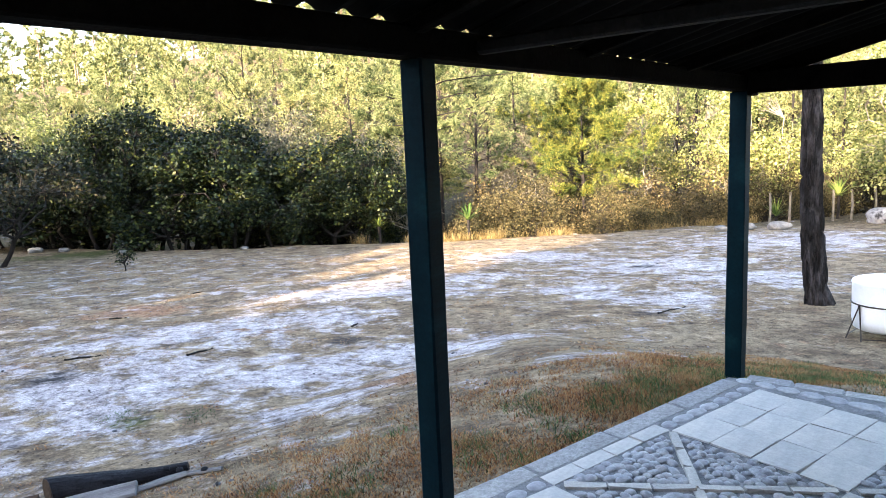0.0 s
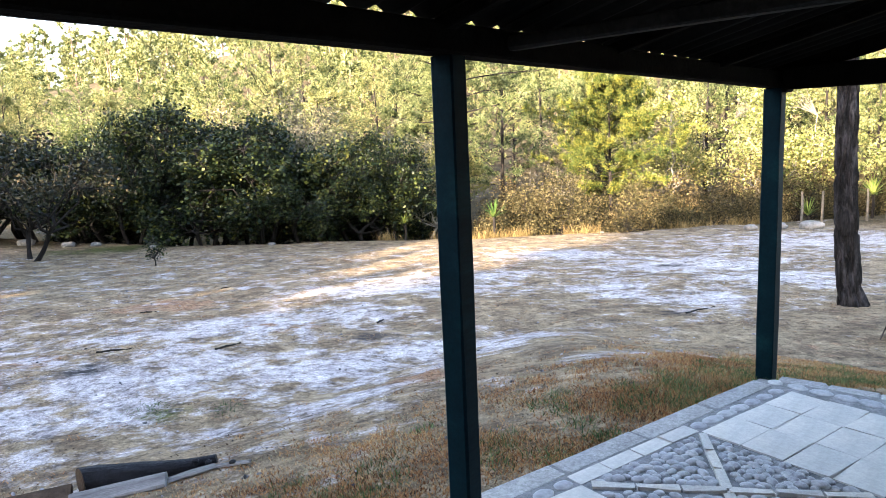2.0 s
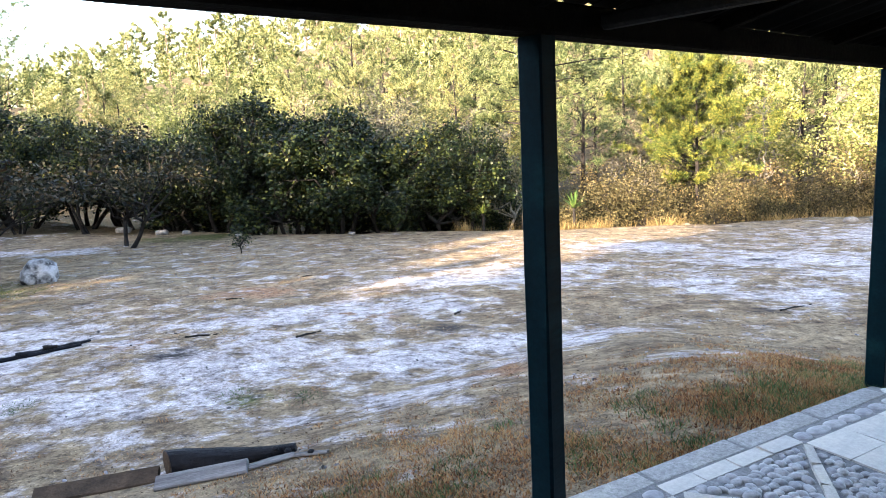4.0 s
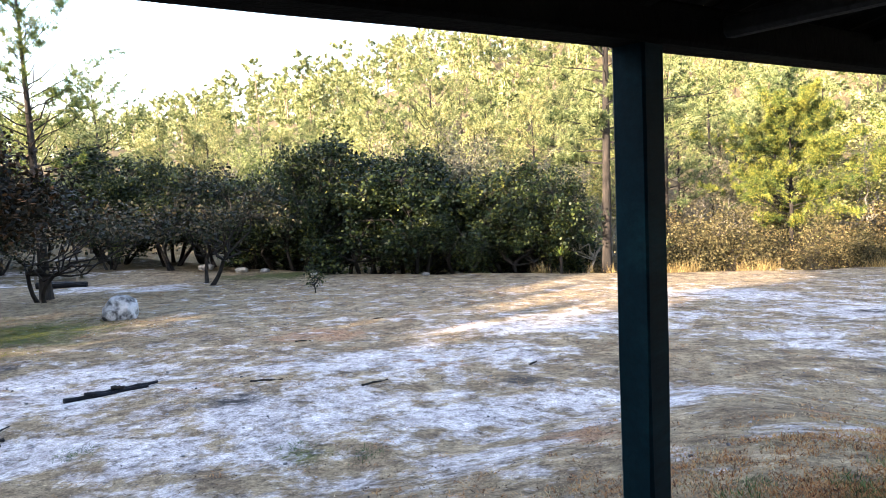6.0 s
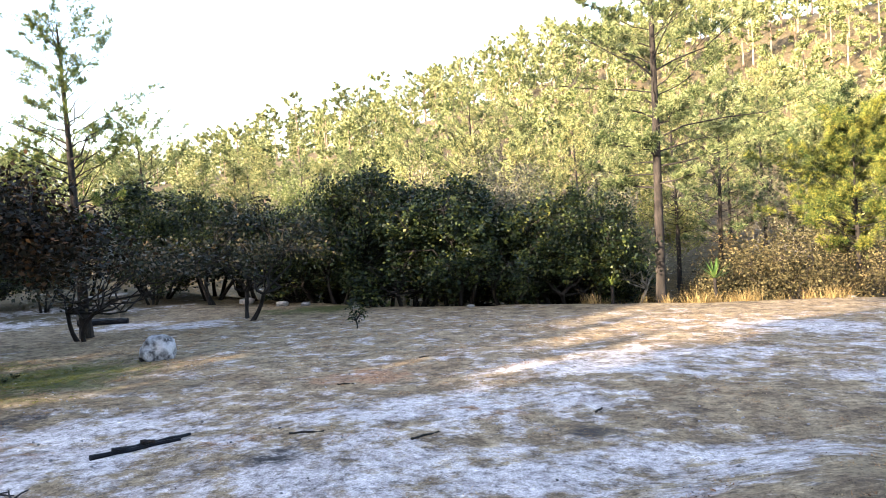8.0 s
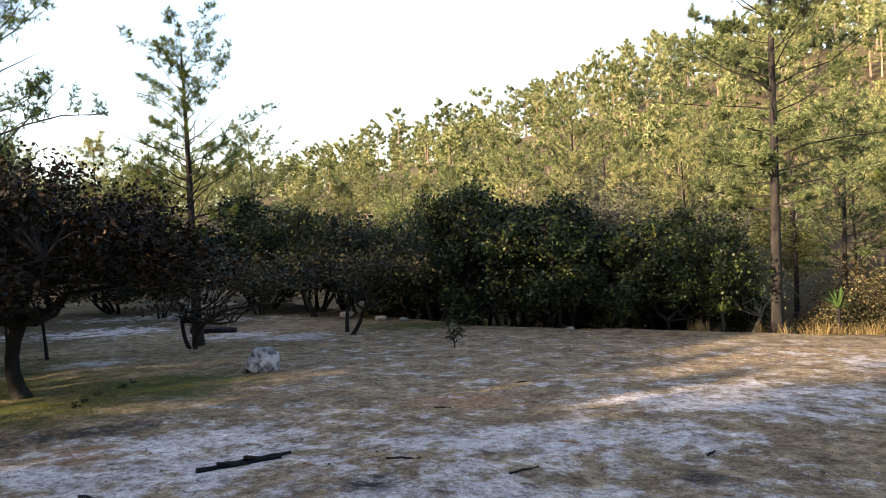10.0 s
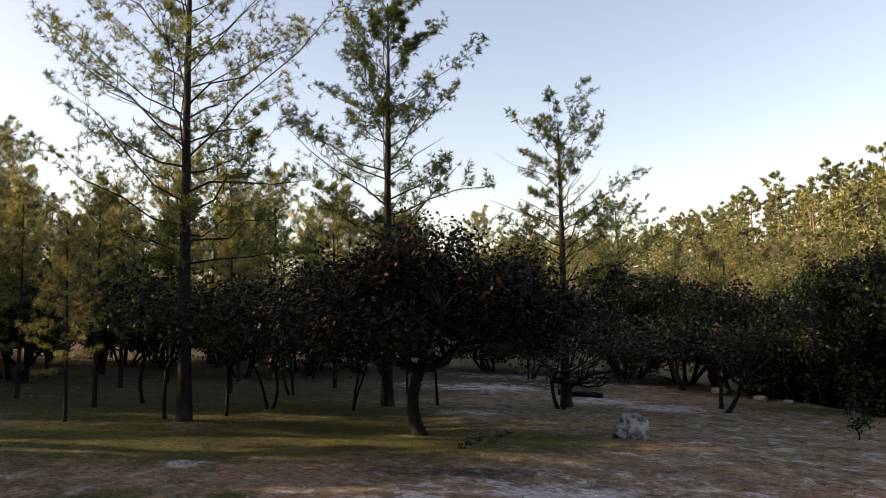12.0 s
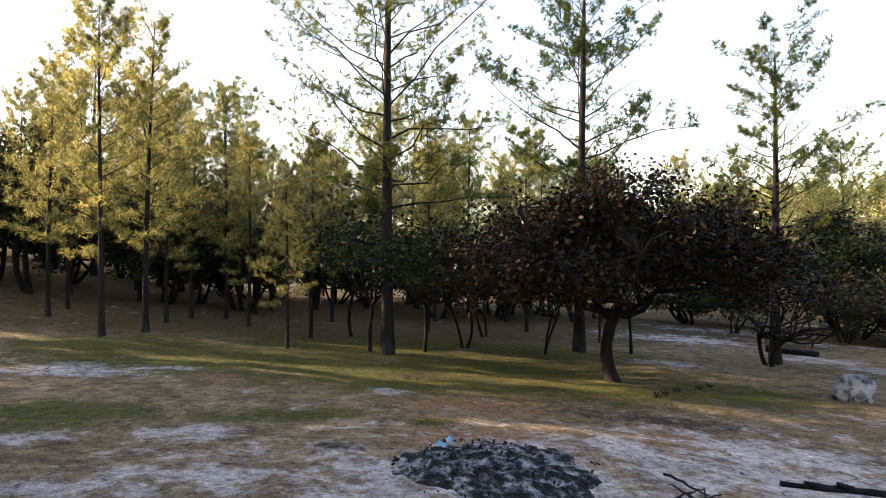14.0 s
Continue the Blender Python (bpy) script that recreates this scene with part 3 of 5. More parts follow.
def pine(seed, h, r, base=0.35, reach=0.22, limbs=34, twigs=5, per=11, length=0.22, width=0.008, lean=0.02, up=0.35, shape=0.75, sparse=0.0, sides=10, sub=0, furrow=0.0, foot=(0.0, 0.0)):
    """Meshes of a long-needled pine: trunk with limbs, and crown of needle tufts."""
    rng = np.random.default_rng(seed)
    wood, crown = Geo(), Geo()
    t = np.linspace(0, 1, 12) if not furrow else np.linspace(0, 1, 40)
    ph = rng.uniform(0, 6, 2)
    drift = np.stack([np.sin(t * 3 + ph[0]) - np.sin(ph[0]), np.sin(t * 2.6 + ph[1]) - np.sin(ph[1]), t * 0], -1) * lean * h * 0.5
    path = np.stack([t * 0, t * 0, t * h - 0.12], -1) + drift
    path[:, :2] += np.array(foot) * np.exp(-path[:, 2:] / 0.9)
    rad = r * (1 - t) ** 0.8 * 0.92 + r * 0.07
    rad[0] *= 1.25
    if furrow:
        wood.tube(*furrowed(t, path, rad, h, furrow), 64)
    else:
        wood.tube(path, rad, sides, rough=0.05, rng=rng)
    cs, ds = [], []
    az = rng.uniform(0, 6)
    for k in range(limbs):
        u = base + (0.97 - base) * ((k + rng.uniform(0, 0.9)) / limbs)
        az += 2.4 + rng.uniform(-0.5, 0.5)
        o = np.array([np.interp(u, t, path[:, j]) for j in range(3)])
        q = (u - base) / (1 - base)
        ln = h * reach * ((1 - q) ** shape * 0.9 + 0.12) * min(1.0, 0.45 + q * 3) * rng.uniform(0.5, 1.3)
        el = up * rng.uniform(0.1, 1.0) + q * 0.75
        way = np.array([math.cos(az) * math.cos(el), math.sin(az) * math.cos(el), math.sin(el)])
        s = np.linspace(0, 1, 5)[:, None]
        bend = np.array([rng.normal(0, 0.16), rng.normal(0, 0.16), rng.uniform(-0.08, 0.3)])
        pts = o + way * ln * s + bend * ln * s ** 2 + rng.normal(0, 0.03, (5, 3)) * ln * (s > 0) * (s < 1)
        bare = rng.random() < sparse
        if bare:
            ln *= 0.4
        lr = max(0.012, r * 0.23 * (1 - q * 0.7)) * rng.uniform(0.7, 1.1)
        wood.tube(pts, lr * np.array([1, 0.8, 0.6, 0.4, 0.16]), 5, caps=False)
        if bare:
            continue
        cs.append(pts[-1]), ds.append(unit(pts[-1] - pts[-2]))
        for j in range(twigs):
            w = 0.3 + 0.68 * (j + rng.uniform(0, 1)) / twigs
            p = o + way * ln * w + bend * ln * w ** 2
            sd = unit(np.cross(way, np.array([0, 0, 1.0]))) * rng.choice([-1, 1])
            tw = unit(way * rng.uniform(0.3, 1) + sd * rng.uniform(0.5, 1.1) + np.array([0, 0, rng.uniform(-0.1, 0.7)]))
            tl = ln * rng.uniform(0.16, 0.36) * (1.15 - w * 0.5)
            tp = p + tw * tl * np.array([0, 0.5, 1])[:, None] + np.array([0, 0, 0.12]) * tl * np.array([0, 0.3, 1])[:, None]
            wood.tube(tp, [lr * 0.28, lr * 0.2, lr * 0.09], 3, caps=False)
            for m in range(sub):
                v0 = 0.35 + 0.6 * (m + rng.uniform(0, 1)) / sub
                q0 = p + (tp[-1] - p) * v0
                sw = unit(tw * 0.7 + rng.normal(0, 0.6, 3) + np.array([0, 0, 0.25]))
                q1 = q0 + sw * tl * rng.uniform(0.25, 0.55)
                wood.tube([q0, q1], [lr * 0.1, lr * 0.05], 3, caps=False)
                cs.append(q1), ds.append(sw)
                cs.append((q0 + q1) / 2), ds.append(sw)
            for e in (1.0, 0.72, 0.45):
                if rng.random() < 0.85:
                    cs.append(p + (tp[-1] - p) * e + rng.normal(0, 0.04, 3)), ds.append(tw)
    needles(crown, rng, cs, ds, per, length, width)
    return wood, crown


def leaves(geo, rng, c, length, width, flat=0.5):
    n = len(c)
    way = unit(rng.normal(size=(n, 3)) * np.array([1, 1, 0.7]))
    nor = unit(rng.normal(size=(n, 3)) + np.array([0, 0, flat * 2]))
    side = unit(np.cross(way, nor))
    ln = (length * rng.uniform(0.6, 1.25, n))[:, None]
    wd = ln * (width / length)
    geo.raw(np.stack([c, c + way * ln * 0.5 + side * wd, c + way * ln, c + way * ln * 0.5 - side * wd], 1), 4)


def broadleaf(seed, h, r, fork=0.3, spread=(3.0, 3.0), crown_z=(1.4, 4.2), clusters=260, per=26, leaf=(0.10, 0.028), size=0.22, stems=1, lean=(0, 0), flat=0.5, bare=0.0, lobes=15, bend=None):
    """Meshes of a leafy tree: trunk with forking branches that reach into a crown of separate boughs, and its leaves."""
    rng = np.random.default_rng(seed)
    wood, crown = Geo(), Geo()
    tips = []
    for s in range(stems):
        a = rng.uniform(0, 6.28)
        foot = np.array([math.cos(a), math.sin(a), 0]) * (0.0 if stems == 1 else r * rng.uniform(1.0, 3.0))
        fk = foot + np.array([lean[0] * 0.35, lean[1] * 0.35, fork * h]) + (0 if stems == 1 else 0.25 * h * np.array([math.cos(a), math.sin(a), 0]) * rng.uniform(0.3, 1))
        u = np.linspace(0, 1, 6)[:, None]
        bow = np.array([rng.normal(0, 0.08), rng.normal(0, 0.08), 0]) * h * fork
        if bend:
            bow = np.array([*bend, 0.0])
        pts = foot + (fk - foot) * u + bow * np.sin(u * math.pi) - np.array([0, 0, 0.1]) * (1 - u)
        k = 1.0 if stems == 1 else 0.7
        wood.tube(pts, r * k * np.array([1.25, 1.0, 0.9, 0.85, 0.85, 0.9]), 9, rough=0.06, rng=rng)
        tips.append((fk, r * k))
    deep = crown_z[1] - crown_z[0]
    boughs = []
    for i in range(lobes):
        a, q = i * 2.4 + rng.uniform(-0.4, 0.4), math.sqrt((i + 0.6) / lobes)
        top = crown_z[1] - deep * 0.7 * q ** 2.4
        low = crown_z[0] + deep * 0.12
        z = low + (top - low) * (rng.uniform(0.55, 0.95) if i % 3 else rng.uniform(0.1, 0.5))
        boughs.append((np.array([lean[0] + math.cos(a) * q * 0.85 * spread[0], lean[1] + math.sin(a) * q * 0.85 * spread[1], z]), rng.uniform(0.7, 1.25)))
    targets = []
    for i in range(clusters):
        c, k = boughs[i % lobes]
        d = unit(rng.normal(size=3)) * rng.uniform(0.35, 1.0) ** 0.5
        targets.append(c + d * k * np.array([0.27 * spread[0], 0.27 * spread[1], 0.16 * deep]))
    targets = np.array(targets)
    mains = []
    for i in range(7 * max(1, stems // 2 + 1)):
        fk, rr = tips[i % len(tips)]
        a = i * 2.4 + rng.uniform(-0.4, 0.4)
        q = rng.uniform(0.45, 0.85)
        end = np.array([lean[0] + math.cos(a) * q * spread[0], lean[1] + math.sin(a) * q * spread[1], crown_z[0] + (crown_z[1] - crown_z[0]) * rng.uniform(0.25, 0.7)])
        u = np.linspace(0, 1, 7)[:, None]
        kink = rng.normal(0, 0.07, (7, 3)) * np.linalg.norm(end - fk) * np.sin(u * math.pi)
        pts = fk + (end - fk) * u + kink + np.array([0, 0, -0.08]) * np.sin(u * math.pi) * np.linalg.norm(end - fk)
        wood.tube(pts, rr * np.linspace(0.78 if i < 3 else 0.55, 0.16, 7), 6, caps=False)
        mains.append(pts[2:])
    nodes = np.vstack(mains)
    for tg in targets:
        d = np.linalg.norm(nodes - tg, axis=1) + 0.4 * np.clip(nodes[:, 2] - tg[2], 0, 9)
        o = nodes[int(np.argmin(d))]
        mid = (o + tg) / 2 + rng.normal(0, 0.08, 3) * np.linalg.norm(tg - o)
        wood.tube([o, mid, tg], [r * 0.13, r * 0.08, r * 0.03], 3, caps=False)
    keep = targets[rng.random(len(targets)) >= bare]
    c = np.repeat(keep, per, 0)
    c = c + rng.normal(0, size, c.shape) * np.array([1, 1, 0.75])
    leaves(crown, rng, c, leaf[0], leaf[1], flat)
    return wood, crown


def tree(name, geos, bark, leaf_mat, x, y, label, category="tree", group="", turn=0.0, sink=0.0):
    ob = empty(name, pose(x, y, hgt(x, y) - sink, 0, 0, turn), label, category, group)
    part("trunk", geos[0].mesh("trunk", bark, True), ob)
    part("crown", geos[1].mesh("crown", leaf_mat), ob)
    return ob


def plant_copy(ob, x, y, turn, scale=1.0, label="", tall=1.0):
    c = copy_thing(ob, pose(x, y, hgt(x, y) - 0.03, 0, 0, turn))
    c.scale = (scale, scale, scale * tall)
    if label:
        c["label"] = label
    return c


# single trees that stand out
tree("pine_tree", pine(1, 12.8, 0.155, 0.26, 0.31, 56, 11, 13, 0.15, 0.0085, 0.018, 0.25, 0.35, 0.08, 14, 3), M_BARK, M_NEEDLE, -16.95, 5.88, "tall pine with a thin open crown and dark trunk", turn=40)
tree("pine_tree", pine(2, 11.8, 0.165, 0.38, 0.27, 46, 10, 12, 0.17, 0.010, 0.012, 0.45, 0.5, 0.05, 14, 3), M_BARK, M_NEEDLE, -17.91, 11.65, "tall pine with upswept limbs behind the fruit tree", turn=200)
tree("pine_tree", pine(3, 8.5, 0.15, 0.36, 0.25, 46, 9, 10, 0.15, 0.008, 0.02, 0.3, 0.25, 0.12, 12, 3), M_BARK, M_NEEDLE, -15.6, 16.3, "pine with a thin rounded top and mossy trunk", turn=100)
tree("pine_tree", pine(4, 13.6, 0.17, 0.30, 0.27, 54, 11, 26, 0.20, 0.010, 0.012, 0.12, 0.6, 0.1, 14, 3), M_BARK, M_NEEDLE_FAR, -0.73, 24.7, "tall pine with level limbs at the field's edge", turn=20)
tree("pine_tree", pine(5, 6.7, 0.11, 0.36, 0.42, 50, 11, 34, 0.19, 0.0075, 0.02, 0.1, 0.4, 0.0, 10, 2), M_BARK, M_NEEDLE_Y, 5.9, 28.8, "young pine with a bushy yellow-green crown", turn=60)
# the near pine beside the patio, whose crown is above the roof
tree("pine_tree", pine(6, 11.5, 0.165, 0.55, 0.24, 34, 6, 14, 0.24, 0.009, 0.012, 0.3, 0.7, 0.0, 22, 0, 0.30, (0.14, 0.08)), M_BARK_FURROWED, M_NEEDLE, 5.63, 10.62, "leaning pine trunk with thick furrowed bark", turn=330)
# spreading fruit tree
tree("fruit_tree", broadleaf(21, 4.4, 0.135, 0.31, (3.7, 3.7), (1.5, 4.4), 620, 56, (0.115, 0.034), 0.24, 1, (-0.1, 0.1), 0.5, 0.0, 26, (-0.07, -0.16)), M_BARK_DARK, M_LEAF_APPLE, -13.1, 9.6, "low spreading fruit tree with bronzed leaves darkened for shade")

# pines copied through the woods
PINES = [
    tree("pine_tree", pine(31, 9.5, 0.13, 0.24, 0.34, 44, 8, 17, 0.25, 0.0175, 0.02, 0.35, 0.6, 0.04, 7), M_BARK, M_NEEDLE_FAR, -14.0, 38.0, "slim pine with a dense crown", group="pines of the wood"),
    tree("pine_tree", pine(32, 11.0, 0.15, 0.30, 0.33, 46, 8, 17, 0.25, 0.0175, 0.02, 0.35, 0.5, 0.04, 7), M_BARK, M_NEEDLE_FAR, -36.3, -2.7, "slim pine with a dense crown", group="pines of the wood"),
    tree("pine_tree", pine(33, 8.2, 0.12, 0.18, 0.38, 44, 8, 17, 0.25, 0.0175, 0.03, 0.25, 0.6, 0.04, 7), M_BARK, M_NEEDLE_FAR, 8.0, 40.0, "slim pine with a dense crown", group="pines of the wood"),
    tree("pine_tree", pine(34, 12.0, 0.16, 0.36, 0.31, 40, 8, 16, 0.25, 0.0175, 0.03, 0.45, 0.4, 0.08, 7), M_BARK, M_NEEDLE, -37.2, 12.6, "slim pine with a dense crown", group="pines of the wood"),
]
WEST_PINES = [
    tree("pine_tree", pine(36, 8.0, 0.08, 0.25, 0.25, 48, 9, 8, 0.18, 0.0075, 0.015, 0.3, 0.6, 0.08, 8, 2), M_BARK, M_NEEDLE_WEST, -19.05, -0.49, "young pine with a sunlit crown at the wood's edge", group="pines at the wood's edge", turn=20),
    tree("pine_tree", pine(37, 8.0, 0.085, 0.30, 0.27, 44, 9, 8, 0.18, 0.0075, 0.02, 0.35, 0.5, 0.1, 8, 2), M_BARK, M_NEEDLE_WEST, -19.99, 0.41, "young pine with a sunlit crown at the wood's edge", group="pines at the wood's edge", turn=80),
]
rng = np.random.default_rng(77)


def scatter(n, x0, x1, y0, y1, ok, gap, taken):
    out = []
    tries = 0
    while len(out) < n and tries < n * 60:
        tries += 1
        x, y = rng.uniform(x0, x1), rng.uniform(y0, y1)
        if ok(x, y) and all((x - a) ** 2 + (y - b) ** 2 > gap * gap for a, b in taken):
            taken.append((x, y)), out.append((x, y))
    return out


WEST = [(-22.16, -2.14, 7.0), (-24.4, 2.54, 7.4), (-17.56, 3.61, 4.4), (-20.34, 4.61, 5.6), (-22.65, 8.8, 7.0), (-22.77, 12.47, 7.2), (-22.44, 0.82, 6.6), (-24.15, 1.5, 6.2), (-22.51, 3.1, 5.6), (-25.6, 6.2, 6.6), (-26.5, 10.4, 7.0), (-24.6, 15.6, 6.8), (-20.4, 13.9, 4.6)]
taken = [(-17, 5.9), (-17.9, 11.6), (-15.6, 16.3), (-0.7, 24.7), (5.9, 28.8), (5.8, 10.6), (-36.3, -2.7), (-37.2, 12.6)] + [(-19.05, -0.49), (-19.99, 0.41)] + [w[:2] for w in WEST]
for i, (x, y, h) in enumerate(WEST):
    plant_copy(WEST_PINES[i % 2], x, y, rng.uniform(0, 360), h / 8.0)
west = lambda x, y: (y > -7 or x > -24) and x < -24.5 - 0.3 * max(0, y - 6) and not (x > -28 and y > 14)
for i, (x, y) in enumerate(scatter(44, -46, -19, -24, 26, west, 2.2, taken)):
    plant_copy(WEST_PINES[i % 2], x, y, rng.uniform(0, 360), rng.uniform(0.75, 1.0) if x > -30 else rng.uniform(0.9, 1.25))
for i, (x, y) in enumerate(scatter(24, -75, -42, -12, 45, lambda x, y: True, 3.5, taken)):
    plant_copy(PINES[i % 4], x, y, rng.uniform(0, 360), rng.uniform(0.9, 1.15))
# beyond the gully
for i, (x, y) in enumerate(scatter(105, -52, 46, 30, 62, lambda x, y: y > 30 + 0.1 * abs(x), 2.6, taken)):
    k = rng.uniform(0.75, 1.1)
    plant_copy(PINES[i % 3], x, y, rng.uniform(0, 360), k * 0.94 if x > 4 else k * 0.83)


KINDS = [np.vstack(pine(200 + k, 9.5, 0.16, 0.22, 0.33, 18, 3, 10, 0.62, 0.092, 0.02, 0.3, 0.5, 0.0, 5)[1].v) for k in range(5)]


def woods(name, label, seed, count, place, mat):
    """A body of many rough pines that nobody could count."""
    q = np.random.default_rng(seed)
    g, w = Geo(), Geo()
    n = 0
    while n < count:
        spot = place(q)
        if spot is None:
            continue
        x, y, s = spot
        n += 1
        a = q.uniform(0, 6.28)
        rot = np.array([[math.cos(a), -math.sin(a), 0], [math.sin(a), math.cos(a), 0], [0, 0, 1]])
        o = np.array([x, y, hgt(x, y) - 0.6])
        g.raw(KINDS[int(q.integers(5))] @ rot.T * s + o, 3)
        w.tube([o, o + np.array([0, 0, 8.5 * s])], [0.16 * s, 0.05 * s], 5, caps=False)
    ob = empty(name, Matrix(), label, "woods", kind="stuff")
    part("crowns", g.mesh("crowns", mat), ob)
    part("trunks", w.mesh("trunks", M_BARK_PALE), ob)


def on_hill(q):
    x, y = q.uniform(-150, 95), q.uniform(58, 215)
    if y < 58 + 0.06 * abs(x) or q.random() < (y - 60) / 600:
        return None
    return x, y, q.uniform(0.6, 1.05) * (1 + 0.3 * (y > 120))


def south_west(q):
    x, y = q.uniform(-23, -3), q.uniform(-34, -6)
    if y > -8 + (x + 24) * -0.42:
        return None
    return x, y, q.uniform(0.95, 1.3) * (1.0 if x > -19 else 0.62)


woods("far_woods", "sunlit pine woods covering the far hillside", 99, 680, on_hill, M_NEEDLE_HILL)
# Trees added out of view, only to throw broken shade over the field.
woods("house_woods", "unseen pine wood added to shade the field beside the house", 98, 150, south_west, M_NEEDLE)

# evergreen oaks along the gully, their leaf colour darkened for shade
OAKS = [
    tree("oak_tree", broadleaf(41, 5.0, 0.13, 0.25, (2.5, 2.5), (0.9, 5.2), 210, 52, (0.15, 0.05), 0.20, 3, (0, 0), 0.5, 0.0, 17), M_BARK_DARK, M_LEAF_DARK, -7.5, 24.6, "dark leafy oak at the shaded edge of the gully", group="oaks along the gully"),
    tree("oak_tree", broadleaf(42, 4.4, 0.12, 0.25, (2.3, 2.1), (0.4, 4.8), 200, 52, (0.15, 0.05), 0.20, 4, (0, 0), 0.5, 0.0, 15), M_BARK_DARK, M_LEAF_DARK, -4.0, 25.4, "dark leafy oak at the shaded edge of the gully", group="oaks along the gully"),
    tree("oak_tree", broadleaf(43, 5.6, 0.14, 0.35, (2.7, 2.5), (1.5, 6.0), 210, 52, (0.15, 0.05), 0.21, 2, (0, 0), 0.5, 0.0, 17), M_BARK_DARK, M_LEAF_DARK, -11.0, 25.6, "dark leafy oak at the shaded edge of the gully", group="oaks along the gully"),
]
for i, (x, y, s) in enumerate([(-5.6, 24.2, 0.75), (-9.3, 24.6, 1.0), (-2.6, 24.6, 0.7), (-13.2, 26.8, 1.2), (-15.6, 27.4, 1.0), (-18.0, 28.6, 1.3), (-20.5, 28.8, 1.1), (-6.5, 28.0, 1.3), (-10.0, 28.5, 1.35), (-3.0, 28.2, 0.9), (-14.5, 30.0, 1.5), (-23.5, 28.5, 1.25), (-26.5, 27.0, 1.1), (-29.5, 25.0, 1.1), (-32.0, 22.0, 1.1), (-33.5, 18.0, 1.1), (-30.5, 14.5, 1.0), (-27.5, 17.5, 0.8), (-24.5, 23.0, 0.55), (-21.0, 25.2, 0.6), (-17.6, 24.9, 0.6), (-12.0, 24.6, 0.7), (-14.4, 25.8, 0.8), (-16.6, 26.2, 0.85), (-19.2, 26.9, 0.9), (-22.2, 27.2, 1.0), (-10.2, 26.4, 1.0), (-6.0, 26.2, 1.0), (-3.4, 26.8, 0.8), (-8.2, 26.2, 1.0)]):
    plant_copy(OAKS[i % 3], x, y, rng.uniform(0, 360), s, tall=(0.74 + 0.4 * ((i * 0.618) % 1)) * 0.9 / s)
# undergrowth behind the western trunks, in the same shade-darkened leaves
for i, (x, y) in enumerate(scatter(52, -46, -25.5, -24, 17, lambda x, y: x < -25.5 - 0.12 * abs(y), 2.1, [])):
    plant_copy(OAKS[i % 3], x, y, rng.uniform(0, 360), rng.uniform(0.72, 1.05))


# ---- brush at the field's edge ----
def shrub_at(name, geos, bark, mat, x, y, label, category, group=""):
    return tree(name, geos, bark, mat, x, y, label, category, group)


BRUSH = [
    shrub_at("dry_shrub", broadleaf(51, 2.4, 0.05, 0.2, (1.5, 1.2), (0.2, 2.5), 130, 46, (0.085, 0.03), 0.24, 5, (0, 0), 0.3, 0.05), M_BARK, M_LEAF_DRY, 1.6, 26.4, "brown dry shrub at the field's edge", "shrub", "dry shrubs"),
    shrub_at("dry_shrub", broadleaf(52, 3.0, 0.05, 0.25, (1.6, 1.4), (0.3, 3.1), 140, 44, (0.085, 0.03), 0.25, 5, (0, 0), 0.3, 0.08), M_BARK, M_LEAF_DRY, 3.6, 26.6, "brown dry shrub at the field's edge", "shrub", "dry shrubs"),
]
for i, (x, y, s) in enumerate([(0.6, 27.6, 0.8), (2.6, 27.6, 1.0), (4.7, 27.2, 0.9), (6.9, 27.4, 0.9), (8.4, 28.0, 0.9), (10.0, 28.3, 0.8), (11.8, 28.6, 0.9), (13.8, 29.0, 0.9), (2.0, 29.5, 1.2), (5.2, 30.5, 1.2), (9.0, 30.5, 1.2), (12.6, 31.0, 1.2), (16.2, 29.0, 0.9), (18.6, 29.6, 1.0), (-1.8, 28.6, 0.8), (16.0, 33.0, 1.3), (20.0, 33.0, 1.4)]):
    plant_copy(BRUSH[i % 2], x, y, rng.uniform(0, 360), s)
GREY = shrub_at("bare_tree", broadleaf(53, 6.0, 0.10, 0.3, (2.2, 2.0), (1.6, 6.3), 210, 20, (0.12, 0.04), 0.26, 2, (0, 0), 0.3, 0.15), M_BARK_WHITE, M_LEAF_GREY, -5.0, 27.2, "half-bare tree with pale grey twigs", "tree", "pale twiggy trees")
for x, y, s in [(-7.9, 29.2, 1.15), (-6.1, 28.6, 1.05), (-9.8, 30.0, 1.1), (-2.8, 30.0, 1.0), (4.0, 33.0, 0.9), (-1.9, 26.2, 0.75)]:
    plant_copy(GREY, x, y, rng.uniform(0, 360), s)
SUNNY = [
    shrub_at("leafy_tree", broadleaf(54, 6.5, 0.14, 0.3, (2.6, 2.6), (1.2, 6.6), 260, 44, (0.13, 0.045), 0.32, 2), M_BARK_WHITE, M_LEAF_LIGHT, 17.0, 24.5, "leafy tree with pale trunks in full sun", "tree", "sunny leafy trees"),
]
for x, y, s in [(20.5, 27.0, 1.1), (14.5, 33.0, 1.1), (24.0, 24.0, 1.1), (22.0, 33.5, 1.3), (10.0, 36.0, 1.0), (27.0, 30.0, 1.3), (-12.0, 34.0, 1.0), (-1.0, 36.0, 0.9), (-20.0, 36.0, 1.0)]:
    plant_copy(SUNNY[0], x, y, rng.uniform(0, 360), s)


